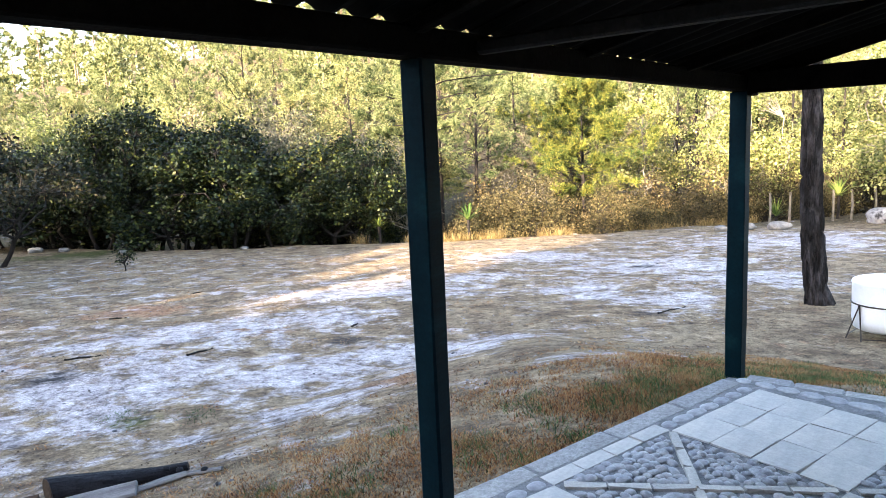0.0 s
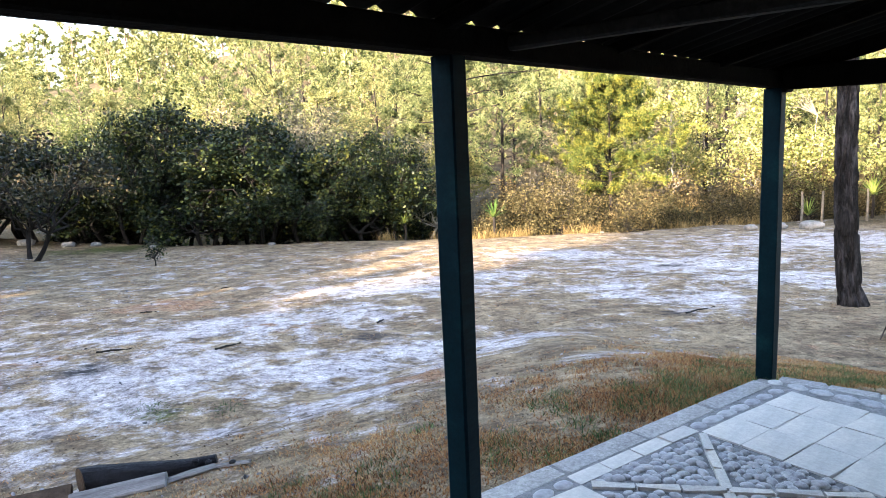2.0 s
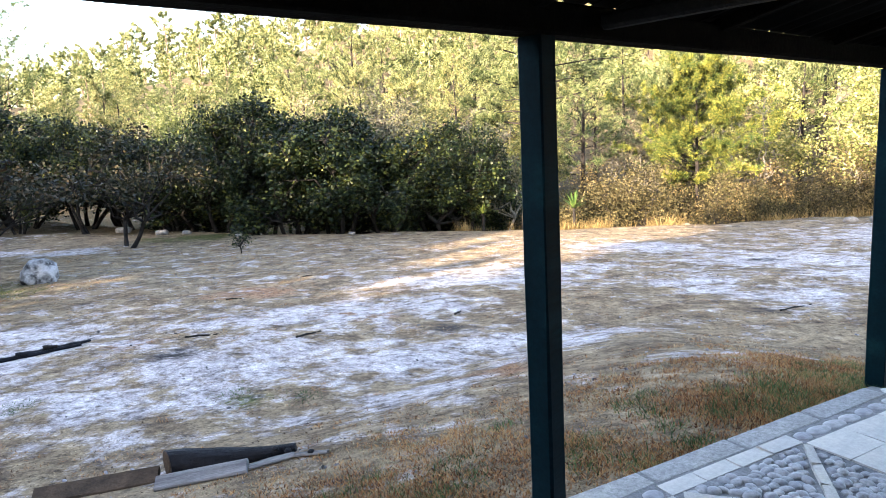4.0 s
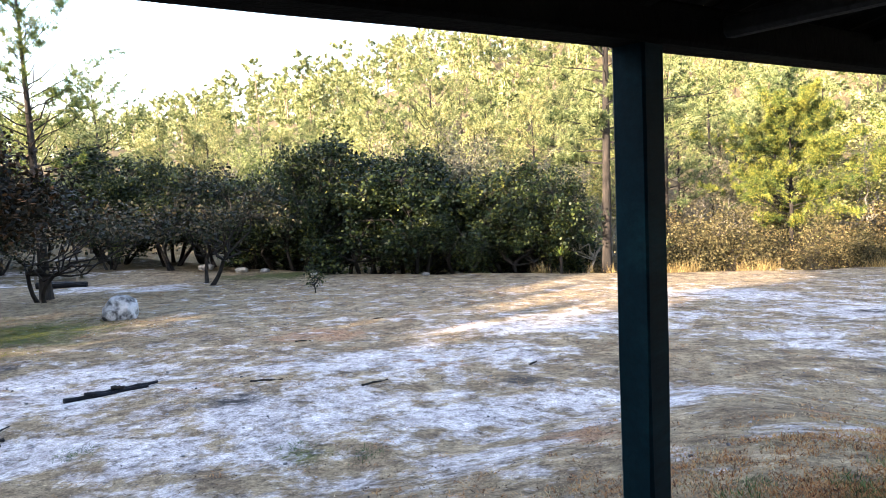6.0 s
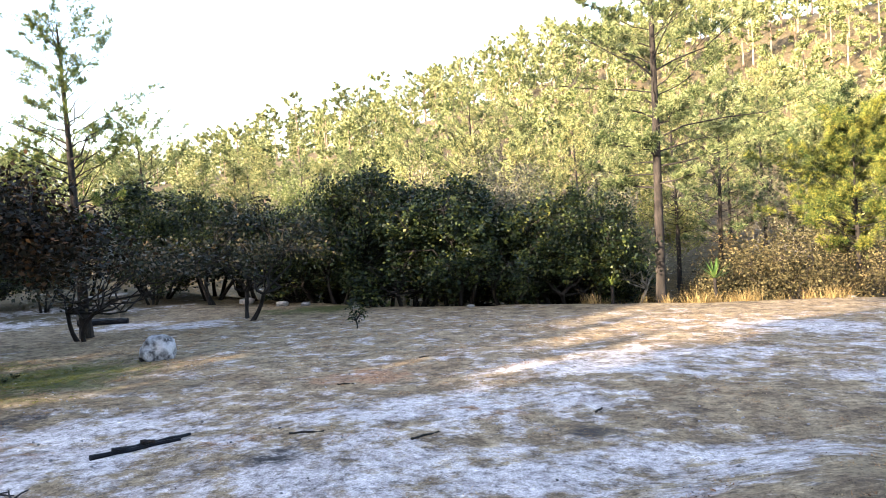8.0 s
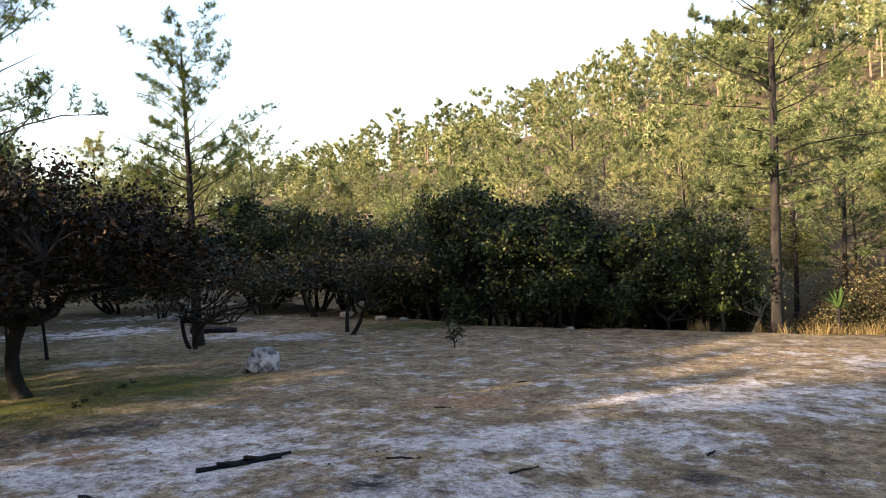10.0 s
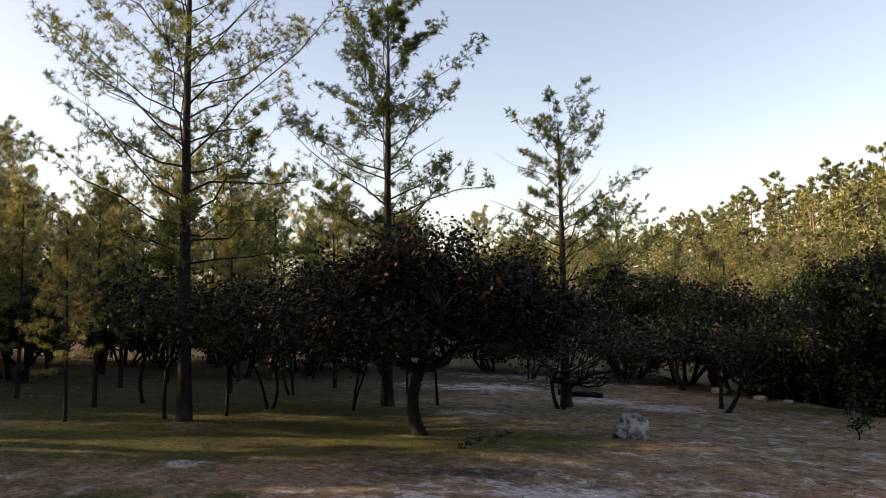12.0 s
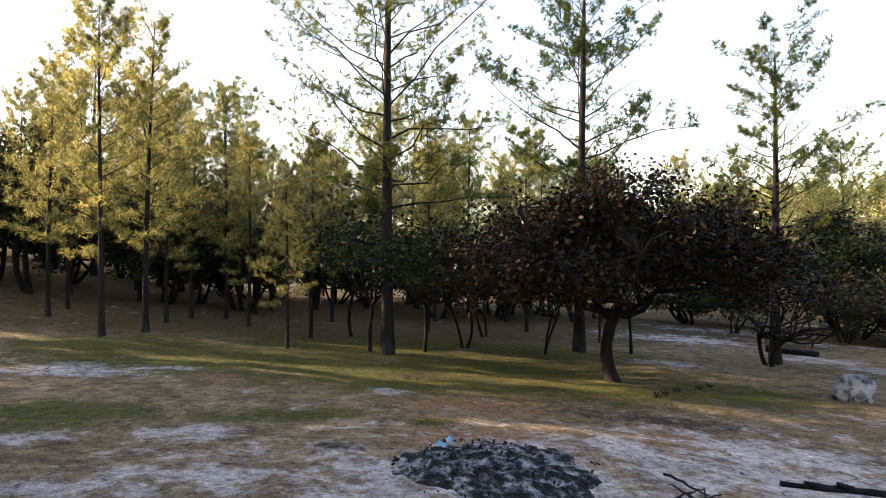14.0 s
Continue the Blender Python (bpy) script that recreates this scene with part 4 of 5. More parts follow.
# ---- patio ----
def build_patio():
    patio = empty("pavement", Matrix(), "checkered patio of pale slabs and grey cobbles", "patio", kind="structure")
    r = np.random.default_rng(5)
    bm = bmesh.new()
    ring = [patio_to_world(*p) for p in ((-0.06, 0.01), (4.9, 0.01), (4.9, 4.4), (-1.45, 4.4))]
    lo = [bm.verts.new((x, y, -0.4)) for x, y in ring]
    hi = [bm.verts.new((x, y, -0.0055)) for x, y in ring]
    bm.faces.new(lo[::-1]), bm.faces.new(hi)
    for i in range(4):
        bm.faces.new((lo[i], lo[(i + 1) % 4], hi[(i + 1) % 4], hi[i]))
    bmesh.ops.recalc_face_normals(bm, faces=bm.faces)
    me = bpy.data.meshes.new("mortar_bed")
    bm.to_mesh(me), bm.free()
    me.materials.append(M_MORTAR)
    part("mortar_bed", me, patio)
    ang = math.atan2(E1[1], E1[0])

    def slab(name, a1, a2, w1, w2, mat, top=0.0, thick=0.05, turn=0.0, bevel=0.0012):
        g = Geo()
        g.box((0, 0, 0), (w1, w2, thick), None, bevel)
        v = g.v[0]
        v += r.normal(0, 0.0025, v.shape)
        me2 = g.mesh(name, mat)
        ob = part(name, me2, patio)
        x, y = patio_to_world(a1, a2)
        ob.matrix_local = pose(x, y, top - thick / 2 + r.uniform(-0.0015, 0.0015), r.normal(0, 0.07), r.normal(0, 0.07), math.degrees(ang) + turn + r.normal(0, 0.4))

    cell, start = 0.83, 0.235
    stones = []
    for i in range(6):
        for j in range(5):
            o1, o2 = 0.01 + i * cell, start + j * cell
            if i * cell > 4.2 or (i == 5 and j > 3):
                continue
            if (i + j) % 2 == 0:
                n1, n2 = 3, 4
                slab("slab_bed", o1 + cell / 2, o2 + cell / 2, cell - 0.01, cell - 0.01, M_STRIP, -0.003, 0.03)
                for p in range(n1):
                    for q in range(n2):
                        w1, w2 = cell / n1, cell / n2
                        slab("slab", o1 + (p + 0.5) * w1, o2 + (q + 0.5) * w2, w1 - r.uniform(0.001, 0.008), w2 - r.uniform(0.001, 0.008), M_SLAB)
            else:
                # two diagonal strips of narrow bricks, cobbles between them
                for sgn in (1, -1):
                    L = (cell - 0.05) * math.sqrt(2)
                    nb = 6
                    for k in range(nb):
                        s = (k + 0.5) / nb - 0.5
                        if sgn < 0 and abs(s) < 0.06:
                            continue
                        c1 = o1 + cell / 2 + s * L / math.sqrt(2)
                        c2 = o2 + cell / 2 + sgn * s * L / math.sqrt(2)
                        slab("brick", c1, c2, L / nb - 0.010, 0.042, M_STRIP, 0.006, 0.05, 45 * sgn * 1.0)
                m = 18
                for p in range(m):
                    for q in range(m):
                        f1 = (p + 0.5 + (0.25 if q % 2 else -0.25) + r.uniform(-0.2, 0.2)) / m
                        f2 = (q + 0.5 + r.uniform(-0.2, 0.2)) / m
                        if not (0.025 < f1 < 0.975 and 0.025 < f2 < 0.975):
                            continue
                        if min(abs(f1 - f2), abs(f1 + f2 - 1)) / math.sqrt(2) * cell < 0.036:
                            continue
                        stones.append((o1 + f1 * cell, o2 + f2 * cell, i, j))
    # cobbles: six shapes, those by the corner single stones, the rest one bed
    shapes = []
    for k in range(6):
        b = bmesh.new()
        bmesh.ops.create_icosphere(b, subdivisions=2, radius=1)
        for v in b.verts:
            v.co *= 1 + r.uniform(-0.05, 0.05)
            v.co.x *= 0.031 * (0.8 + 0.1 * k)
            v.co.y *= 0.0255
            v.co.z *= 0.0165
        me3 = bpy.data.meshes.new("cobble")
        b.to_mesh(me3), b.free()
        me3.materials.append(M_COBBLE)
        me3.shade_smooth()
        shapes.append(me3)
    near = [s for s in stones if (s[2], s[3]) in ((1, 0), (0, 1), (2, 1))][:290]
    chosen = set(near)
    bed = Geo()
    for s in stones:
        x, y = patio_to_world(s[0], s[1])
        sc = r.uniform(0.75, 1.2)
        m = pose(x, y, -0.006 + r.uniform(-0.006, 0.003), r.normal(0, 6), r.normal(0, 6), r.uniform(0, 360)) @ Matrix.Scale(sc, 4)
        me3 = shapes[int(r.integers(6))]
        if s in chosen:
            part("cobble", me3, patio).matrix_local = m
        else:
            bed.add([(m @ v.co)[:] for v in me3.vertices], [p.vertices[:] for p in me3.polygons])
    tagged(part("cobble_bed", bed.mesh("cobble_bed", M_COBBLE, True), patio), kind="stuff")
    # left border: concrete curb, then slabs beside cobbles and flat stones beside slabs
    for k in range(9):
        slab("curb_stone", 0.27 + k * 0.55, 0.065, 0.545, 0.135, M_CURB, -0.002, 0.24, 0, 0.012)
    flat = [s for s in shapes]
    for i in range(6):
        for k in range(4 if i % 2 else 7):
            w = cell / (4 if i % 2 else 7)
            a1 = 0.01 + i * cell + (k + 0.5) * w
            if i % 2:
                slab("border_slab", a1, 0.182, w - 0.008, 0.088, M_SLAB, -0.002)
            else:
                x, y = patio_to_world(a1, 0.184)
                ob = part("border_stone", flat[k % 6], patio)
                ob.matrix_local = pose(x, y, -0.008, 0, 0, math.degrees(ang) + r.normal(0, 6)) @ Matrix.Diagonal((2.0, 1.6, 0.85, 1))
    # the other border runs off at a slant
    for k in range(20):
        a2 = 0.10 + k * 0.125
        x, y = patio_to_world(-0.05 - 0.13 * a2, a2 + r.normal(0, 0.006))
        ob = part("border_stone", flat[k % 6], patio)
        ob.matrix_local = pose(x, y, -0.008, 0, 0, math.degrees(ang) + 83 + r.normal(0, 7)) @ Matrix.Diagonal((2.1 + r.uniform(-0.3, 0.2), 1.6 + 0.7 * a2, 0.85, 1))
        if k % 2 == 0:
            slab("curb_stone", -0.12 - 0.27 * (a2 + 0.1), a2 + 0.1, 0.12, 0.258, M_CURB, -0.004, 0.24, 15, 0.012)


# ---- porch ----
AX, IN = np.array([0.665, 0.747]), np.array([0.747, -0.665])
POST1 = np.array([-0.09, 2.33])


def eave(s, d, z):
    """A place by metres along the eave from the first post, metres in from it, and height."""
    return (POST1[0] + AX[0] * s + IN[0] * d, POST1[1] + AX[1] * s + IN[1] * d, z + 0.036 - 0.0135 * s)


TURN = math.degrees(math.atan2(AX[1], AX[0]))
PITCH = 0.245


def timber(name, a, b, w, h, mat, parent, bevel=0.006, seed=0):
    """A squared timber between two places, its upper face level, its edges worn."""
    a, b = Vector(a), Vector(b)
    L = (b - a).length
    r = np.random.default_rng(seed)
    n = max(2, int(L / 0.35))
    g = Geo()
    rows = []
    for k in range(n + 1):
        x = L * k / n - L / 2
        e = bevel * (1 + r.uniform(-0.3, 0.8))
        wy, wz = w / 2 + r.normal(0, 0.0015), h / 2 + r.normal(0, 0.0015)
        rows.append([(x, -wy + e, -wz), (x, wy - e, -wz), (x, wy, -wz + e), (x, wy, wz - e), (x, wy - e, wz), (x, -wy + e, wz), (x, -wy, wz - e), (x, -wy, -wz + e)])
    f = [(k * 8 + i, (k + 1) * 8 + i, (k + 1) * 8 + (i + 1) % 8, k * 8 + (i + 1) % 8) for k in range(n) for i in range(8)]
    f += [tuple(range(8)), tuple(n * 8 + i for i in reversed(range(8)))]
    g.add(np.array(rows).reshape(-1, 3), f)
    ob = part(name, g.mesh(name, mat), parent)
    d = (b - a).normalized()
    ob.matrix_local = Matrix.Translation((a + b) / 2) @ d.to_track_quat("X", "Z").to_matrix().to_4x4()
    return ob


def build_porch():
    frame_ob = empty("porch_frame", Matrix.Translation(eave(0, 0, 0)), "dark green posts and shade-blackened timbers carrying the porch roof", "porch", kind="structure")
    frame_ob.matrix_world = Matrix()
    for k, s in enumerate((-2.95, 0.0, 3.0)):
        x, y, dz = eave(s, 0, 0)
        low = -0.2 if s > 1 else -0.02
        w = 0.084 if s < 1 else 0.105
        p = timber("post", (x, y, low), (x, y, 1.70 + dz), w, w, M_PAINT, frame_ob, 0.005, k)
        p.matrix_local = Matrix.Translation((x, y, (1.70 + dz + low) / 2)) @ pose(0, 0, 0, 0, 0, TURN + (8 if s == 0 else 2)) @ pose(0, 0, 0, 0, -90, 0)
        tagged(p, "square wooden post in dark teal paint")
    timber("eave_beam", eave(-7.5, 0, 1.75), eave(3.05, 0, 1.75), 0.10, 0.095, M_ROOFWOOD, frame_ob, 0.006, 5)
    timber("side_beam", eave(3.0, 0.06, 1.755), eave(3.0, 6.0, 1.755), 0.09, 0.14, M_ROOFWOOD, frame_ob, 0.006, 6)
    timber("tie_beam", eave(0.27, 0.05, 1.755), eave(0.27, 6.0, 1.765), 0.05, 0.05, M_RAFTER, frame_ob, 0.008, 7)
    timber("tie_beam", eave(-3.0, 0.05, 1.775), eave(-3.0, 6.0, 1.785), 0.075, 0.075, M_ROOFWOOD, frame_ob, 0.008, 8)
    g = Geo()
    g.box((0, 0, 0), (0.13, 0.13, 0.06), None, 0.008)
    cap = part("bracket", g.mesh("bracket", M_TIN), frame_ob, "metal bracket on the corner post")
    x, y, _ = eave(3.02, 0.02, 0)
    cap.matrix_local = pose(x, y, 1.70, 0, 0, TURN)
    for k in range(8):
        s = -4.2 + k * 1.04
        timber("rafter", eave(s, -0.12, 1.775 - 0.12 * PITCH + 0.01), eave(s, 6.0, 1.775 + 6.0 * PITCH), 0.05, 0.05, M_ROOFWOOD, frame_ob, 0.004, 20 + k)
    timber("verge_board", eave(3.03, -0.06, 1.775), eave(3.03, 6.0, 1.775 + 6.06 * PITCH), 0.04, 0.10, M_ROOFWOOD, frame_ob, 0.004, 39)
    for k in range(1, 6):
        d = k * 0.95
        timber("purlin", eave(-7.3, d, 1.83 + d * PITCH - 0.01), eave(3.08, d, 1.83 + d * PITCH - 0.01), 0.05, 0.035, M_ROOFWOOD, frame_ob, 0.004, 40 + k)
    roof = empty("porch_roof", Matrix(), "corrugated metal sheets over the porch, darkened for shade", "roof", kind="structure")
    for k in range(11):
        s0 = -7.5 + k * 0.98
        v, n = [], 49
        for layer in (0.0, 0.004):
            for d in (-0.06, 1.5, 3.2, 4.8, 6.4):
                for i in range(n):
                    s = s0 + (0.8 if k == 10 else 1.02) * i / (n - 1)
                    z = 1.832 + 0.005 * (k % 2) + 0.018 * math.sin(s * 2 * math.pi / 0.14) + (d * PITCH)
                    v.append(eave(s, d, z + layer))
        f = []
        for b in (0, 1):
            for r_ in range(4):
                for i in range(n - 1):
                    o = b * 5 * n + r_ * n + i
                    q = (o, o + 1, o + n + 1, o + n)
                    f.append(q if b else q[::-1])
        for i in range(n - 1):
            f.append((i, i + 1, 5 * n + i + 1, 5 * n + i))
            f.append((4 * n + i + 1, 4 * n + i, 9 * n + i, 9 * n + i + 1))
        gg = Geo()
        gg.add(v, f)
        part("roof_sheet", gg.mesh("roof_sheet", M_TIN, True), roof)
    # the house behind the porch
    wall = Geo()
    x, y, _ = eave(-2.3, 4.6, 0)
    wall.box((0, 0, 0), (11.6, 0.22, 3.4), None, 0.01)
    w = new("wall_house", wall.mesh("wall_house", M_WALL))
    w.matrix_world = pose(x, y, 1.3, 0, 0, TURN)
    tagged(w, "plain limewashed wall of the house", "wall", kind="structure")


build_porch()


# ---- things on the field ----
def lumpy(size, seed, sub=4, amount=0.22, freq=1.6):
    r = np.random.default_rng(seed)
    off = Vector(r.uniform(-20, 20, 3).tolist())
    bm = bmesh.new()
    bmesh.ops.create_icosphere(bm, subdivisions=sub, radius=0.5)
    for v in bm.verts:
        d = v.co.normalized()
        n1 = noise.noise(d * freq + off) + 0.4 * noise.noise(d * freq * 3 + off) + 0.18 * noise.noise(d * freq * 8 + off)
        v.co = d * 0.5 * (1 + amount * n1)
        # flat worn sides
        for ax in range(3):
            v.co[ax] = max(-0.46, min(0.46, v.co[ax]))
        v.co = Vector((v.co.x * size[0], v.co.y * size[1], v.co.z * size[2]))
    return bm


def solid(name, bm, mat, smooth=True):
    me = bpy.data.meshes.new(name)
    bm.to_mesh(me), bm.free()
    me.materials.append(mat)
    if smooth:
        me.shade_smooth()
    return me


def boulder(x, y, size, seed, label, name="boulder", turn=0.0, mat=None, sink=0.12):
    ob = new(name, solid(name, lumpy(size, seed), mat or M_ROCK))
    ob.matrix_world = pose(x, y, hgt(x, y) + size[2] * (0.42 - sink), 0, 0, turn)
    return tagged(ob, label, "rock")


boulder(-10.75, 13.35, (0.78, 0.64, 0.76), 8, "white boulder with grey lichen on the grass", turn=35, sink=0.24)
boulder(15.6, 24.2, (1.5, 1.0, 0.7), 4, "pale sunlit boulder by the fence")
for k, (x, y, s) in enumerate([(10.2, 23.2, 0.5), (9.4, 23.4, 0.35), (11.3, 23.2, 0.6), (4.6, 24.4, 0.22), (12.3, 23.0, 0.35), (-10.6, 22.8, 0.22), (-6.5, 22.6, 0.22), (-13.1, 23.9, 0.3), (-14.3, 24.3, 0.4), (-16.5, 25.3, 0.5)]):
    boulder(x, y, (s * 1.3, s, s * 0.6), 60 + k, "low grey stone at the edge of the field", "stone", 0.0, M_STONE)


def build_tub():
    x, y = 5.42, 8.42
    z = hgt(x, y)
    tub = empty("tub", pose(x, y, z, 0, 0, 20) @ Matrix.Scale(0.85, 4), "white plastic tub held in a low iron stand", "tub")
    g = Geo()
    a = np.linspace(0, 2 * math.pi, 48, endpoint=False)
    prof = [(0.0, 0.13), (0.37, 0.13), (0.415, 0.16), (0.435, 0.28), (0.44, 0.50), (0.448, 0.80), (0.456, 0.83), (0.45, 0.85), (0.432, 0.85), (0.425, 0.82), (0.41, 0.45), (0.37, 0.17), (0.0, 0.17)]
    v = []
    for r_, h in prof:
        for t in a:
            v.append((max(r_, 0.001) * math.cos(t), max(r_, 0.001) * math.sin(t), h + (0.012 * math.sin(2 * t) if h > 0.6 else 0)))
    n = len(a)
    f = [(i * n + j, i * n + (j + 1) % n, (i + 1) * n + (j + 1) % n, (i + 1) * n + j) for i in range(len(prof) - 1) for j in range(n)]
    g.add(v, f)
    part("basin", g.mesh("basin", M_PLASTIC, True), tub)
    stand = new("stand")
    stand.parent = tub
    hoop = Geo()
    t = np.linspace(0, 2 * math.pi, 41)
    hoop.tube(np.stack([0.452 * np.cos(t), 0.452 * np.sin(t), 0 * t + 0.52], -1), [0.011] * 41, 6, caps=False)
    part("hoop", hoop.mesh("hoop", M_IRON, True), stand)
    for k in range(3):
        b = k * 2.094 - 1.2
        top = np.array([0.455 * math.cos(b), 0.455 * math.sin(b), 0.52])
        for db in (-0.28, 0.28):
            leg = Geo()
            foot = np.array([0.56 * math.cos(b + db), 0.56 * math.sin(b + db), -0.03])
            leg.tube([top, (top + foot) / 2, foot], [0.011] * 3, 6)
            part("leg", leg.mesh("leg", M_IRON, True), stand)
        bar = Geo()
        c = b + 2.094
        bar.tube([np.array([0.54 * math.cos(b + 0.28), 0.54 * math.sin(b + 0.28), 0.05]), np.array([0.54 * math.cos(c - 0.28), 0.54 * math.sin(c - 0.28), 0.05])], [0.008] * 2, 6)
        part("rail", bar.mesh("rail", M_IRON, True), stand)


build_tub()


def log_at(name, a, b, r0, r1, mat, label, sides=14, rough=0.04, seed=0, lift=0.0, category="log", end_mat=None, cut=None):
    za, zb = hgt(*a) + r0 * 0.8 + lift, hgt(*b) + r1 * 0.8 + lift
    rr = np.random.default_rng(seed)
    u = np.linspace(0, 1, 8)
    A, B = np.array([*a, za]), np.array([*b, zb])
    pts = A + (B - A) * u[:, None] + rr.normal(0, 0.008, (8, 3))
    g = Geo()
    g.tube(pts, r0 + (r1 - r0) * u, sides, rough=rough, rng=rr)
    d = unit(A - B)
    if cut:
        # a slanting saw cut at the thick end
        n = unit(np.array([*cut, 0.0]))
        ring = g.v[0][:sides]
        g.v[0][:sides] = ring - d * (((ring - pts[0]) @ n) / (d @ n))[:, None]
        d, face = n, g.v[0][:sides]
    ob = empty(name, Matrix(), label, category)
    me = g.mesh("wood", mat, False)
    part("wood", me, ob)
    if end_mat:
        e = Geo()
        if cut:
            mid = face.mean(0)
            rings = [mid + (face - mid) * k + d * h for k, h in ((0.95, 0.001), (0.93, 0.005), (0.62, 0.003), (0.58, 0.006), (0.25, 0.004))]
            e.add(np.vstack(rings), [(i * sides + j, i * sides + (j + 1) % sides, (i + 1) * sides + (j + 1) % sides, (i + 1) * sides + j) for i in range(4) for j in range(sides)] + [tuple(range(4 * sides, 5 * sides))])
        else:
            e.tube([A + d * 0.002, A + d * 0.006], [r0 * 0.93, r0 * 0.88], sides)
        part("cut_end", e.mesh("cut_end", end_mat), ob, "brown ringed cut end")
    return ob


def board_at(a, b, w, h, label, tilt=0.0, lift=0.0, mat=None, name="board", ends=0.0):
    a3, b3 = Vector((*a, hgt(*a) + h / 2 + lift)), Vector((*b, hgt(*b) + h / 2 + lift + ends))
    ob = empty(name, Matrix(), label, "board")
    t = timber("plank", a3, b3, w, h, mat or M_GREYWOOD, ob, 0.01, int(abs(a[0]) * 100))
    t.matrix_basis = t.matrix_basis @ pose(0, 0, 0, tilt)


log_at("log", (-2.66, 4.27), (-1.78, 4.38), 0.105, 0.03, M_CHAR, "charred black log with a brown cut end lying in dry grass", 18, 0.03, 1, 0.0, "log", M_CUT, (-0.74, -0.67))
board_at((-3.45, 3.98), (-2.72, 4.26), 0.15, 0.055, "dark brown weathered plank butting the log", 24, 0.0, M_CUT)
board_at((-2.58, 4.0), (-2.0, 4.10), 0.11, 0.045, "short silver board leaning on the log", 30, 0.015)
board_at((-2.0, 4.12), (-1.74, 4.25), 0.05, 0.03, "thin grey lath beside the log", 10, 0.01)
for k, (x, y) in enumerate([(-1.88, 4.28), (-1.79, 4.27), (-1.62, 4.24)]):
    ob = new("ember", solid("ember", lumpy((0.05, 0.04, 0.04), 80 + k, 2), M_CHAR))
    ob.matrix_world = pose(x, y, hgt(x, y) + 0.075 - 0.025 * k)
    tagged(ob, "small charred lump of wood", "charcoal", "charred lumps")
board_at((-1.76, 4.26), (-1.5, 4.22), 0.04, 0.025, "thin ash-grey stick beside the log", 0, 0.005)
STICKS = "charred poles crossed on the sand"
log_at("stick", (-6.72, 7.42), (-6.15, 8.2), 0.032, 0.024, M_CHAR, STICKS, 7, 0.08, 3)
log_at("stick", (-6.58, 7.6), (-6.1, 8.35), 0.028, 0.02, M_CHAR, STICKS, 7, 0.08, 4, 0.03)
log_at("stick", (-6.4, 7.86), (-6.26, 7.92), 0.026, 0.02, M_BARK, "short brown stick lying across charred poles", 7, 0.08, 5, 0.06)
rb = np.random.default_rng(9)
for k in range(9):
    x, y = -6.4 + rb.normal(0, 0.16), 6.0 + rb.normal(0, 0.14)
    a, L = rb.uniform(0, 3.1), rb.uniform(0.3, 0.7)
    log_at("twig", (x - L / 2 * math.cos(a), y - L / 2 * math.sin(a)), (x + L / 2 * math.cos(a), y + L / 2 * math.sin(a)), 0.018, 0.007, M_CHAR, "dark burnt twig in a small heap", 5, 0.1, 90 + k, rb.uniform(0, 0.07), "twig")
for a, b in [((3.15, 10.2), (3.75, 10.75)), ((-3.3, 8.5), (-3.1, 8.9)), ((-4.9, 8.6), (-4.5, 8.75)), ((-5.6, 11.3), (-5.4, 11.5)), ((-1.45, 10.2), (-1.38, 10.4)), ((-5.1, 13.8), (-4.95, 13.95))]:
    log_at("twig", a, b, 0.016, 0.01, M_BARK_DARK, "short dark stick lying on the field", 6, 0.1, 7, 0, "twig")


def build_fire():
    x0, y0, R = -7.75, 4.6, 1.2
    r = np.random.default_rng(31)
    ob = empty("fire_pit", Matrix(), "burnt-out bonfire heap of grey ash and black charcoal", "fire pit")
    n, rings = 72, 26
    v = []
    for i in range(rings + 1):
        for j in range(n):
            a = 2 * math.pi * j / n
            q = i / rings
            rad = R * q * (1 + 0.08 * math.sin(3 * a + 1) + 0.05 * math.sin(7 * a))
            x, y = x0 + rad * math.cos(a), y0 + rad * math.sin(a)
            d = Vector((x * 3, y * 3, 0))
            bump = 0.06 * noise.noise(d) + 0.05 * noise.noise(d * 2.7) + 0.03 * noise.noise(d * 7)
            v.append((x, y, hgt(x, y) - 0.03 + (0.13 * (1 - q ** 2.2) + bump * (1 - q ** 4)) * 1.0))
    f = [(i * n + j, i * n + (j + 1) % n, (i + 1) * n + (j + 1) % n, (i + 1) * n + j) for i in range(rings) for j in range(n)]
    g = Geo()
    g.add(v, f)
    part("ash_mound", g.mesh("ash_mound", M_ASH, False), ob)
    coal = Geo()
    for k in range(150):
        a, q = r.uniform(0, 6.28), math.sqrt(r.uniform(0, 0.95))
        x, y = x0 + R * q * math.cos(a), y0 + R * q * math.sin(a)
        s = r.uniform(0.008, 0.028)
        coal.box((x, y, hgt(x, y) - 0.01 + 0.13 * (1 - q ** 2.2) + 0.01), (s * 1.8, s, s * 0.7), pose(0, 0, 0, *r.uniform(0, 180, 3)), s * 0.18)
    tagged(part("charcoal", coal.mesh("charcoal", M_CHAR), ob), kind="stuff")
    for k, (x, y) in enumerate([(-8.35, 4.25), (-8.2, 4.1)]):
        p = Geo()
        p.add([(-0.06, -0.03, 0), (0.05, -0.035, 0.01), (0.06, 0.03, 0.03), (0.0, 0.04, 0.015), (-0.05, 0.03, 0.035)], [(0, 1, 2, 3, 4)])
        w = new("wrapper", p.mesh("wrapper", M_BLUE))
        w.matrix_world = pose(x, y, hgt(x, y) + 0.15, 10, 15, 40 * k)
        tagged(w, "crumpled pale blue wrapper on the ash", "litter", "wrappers")


build_fire()


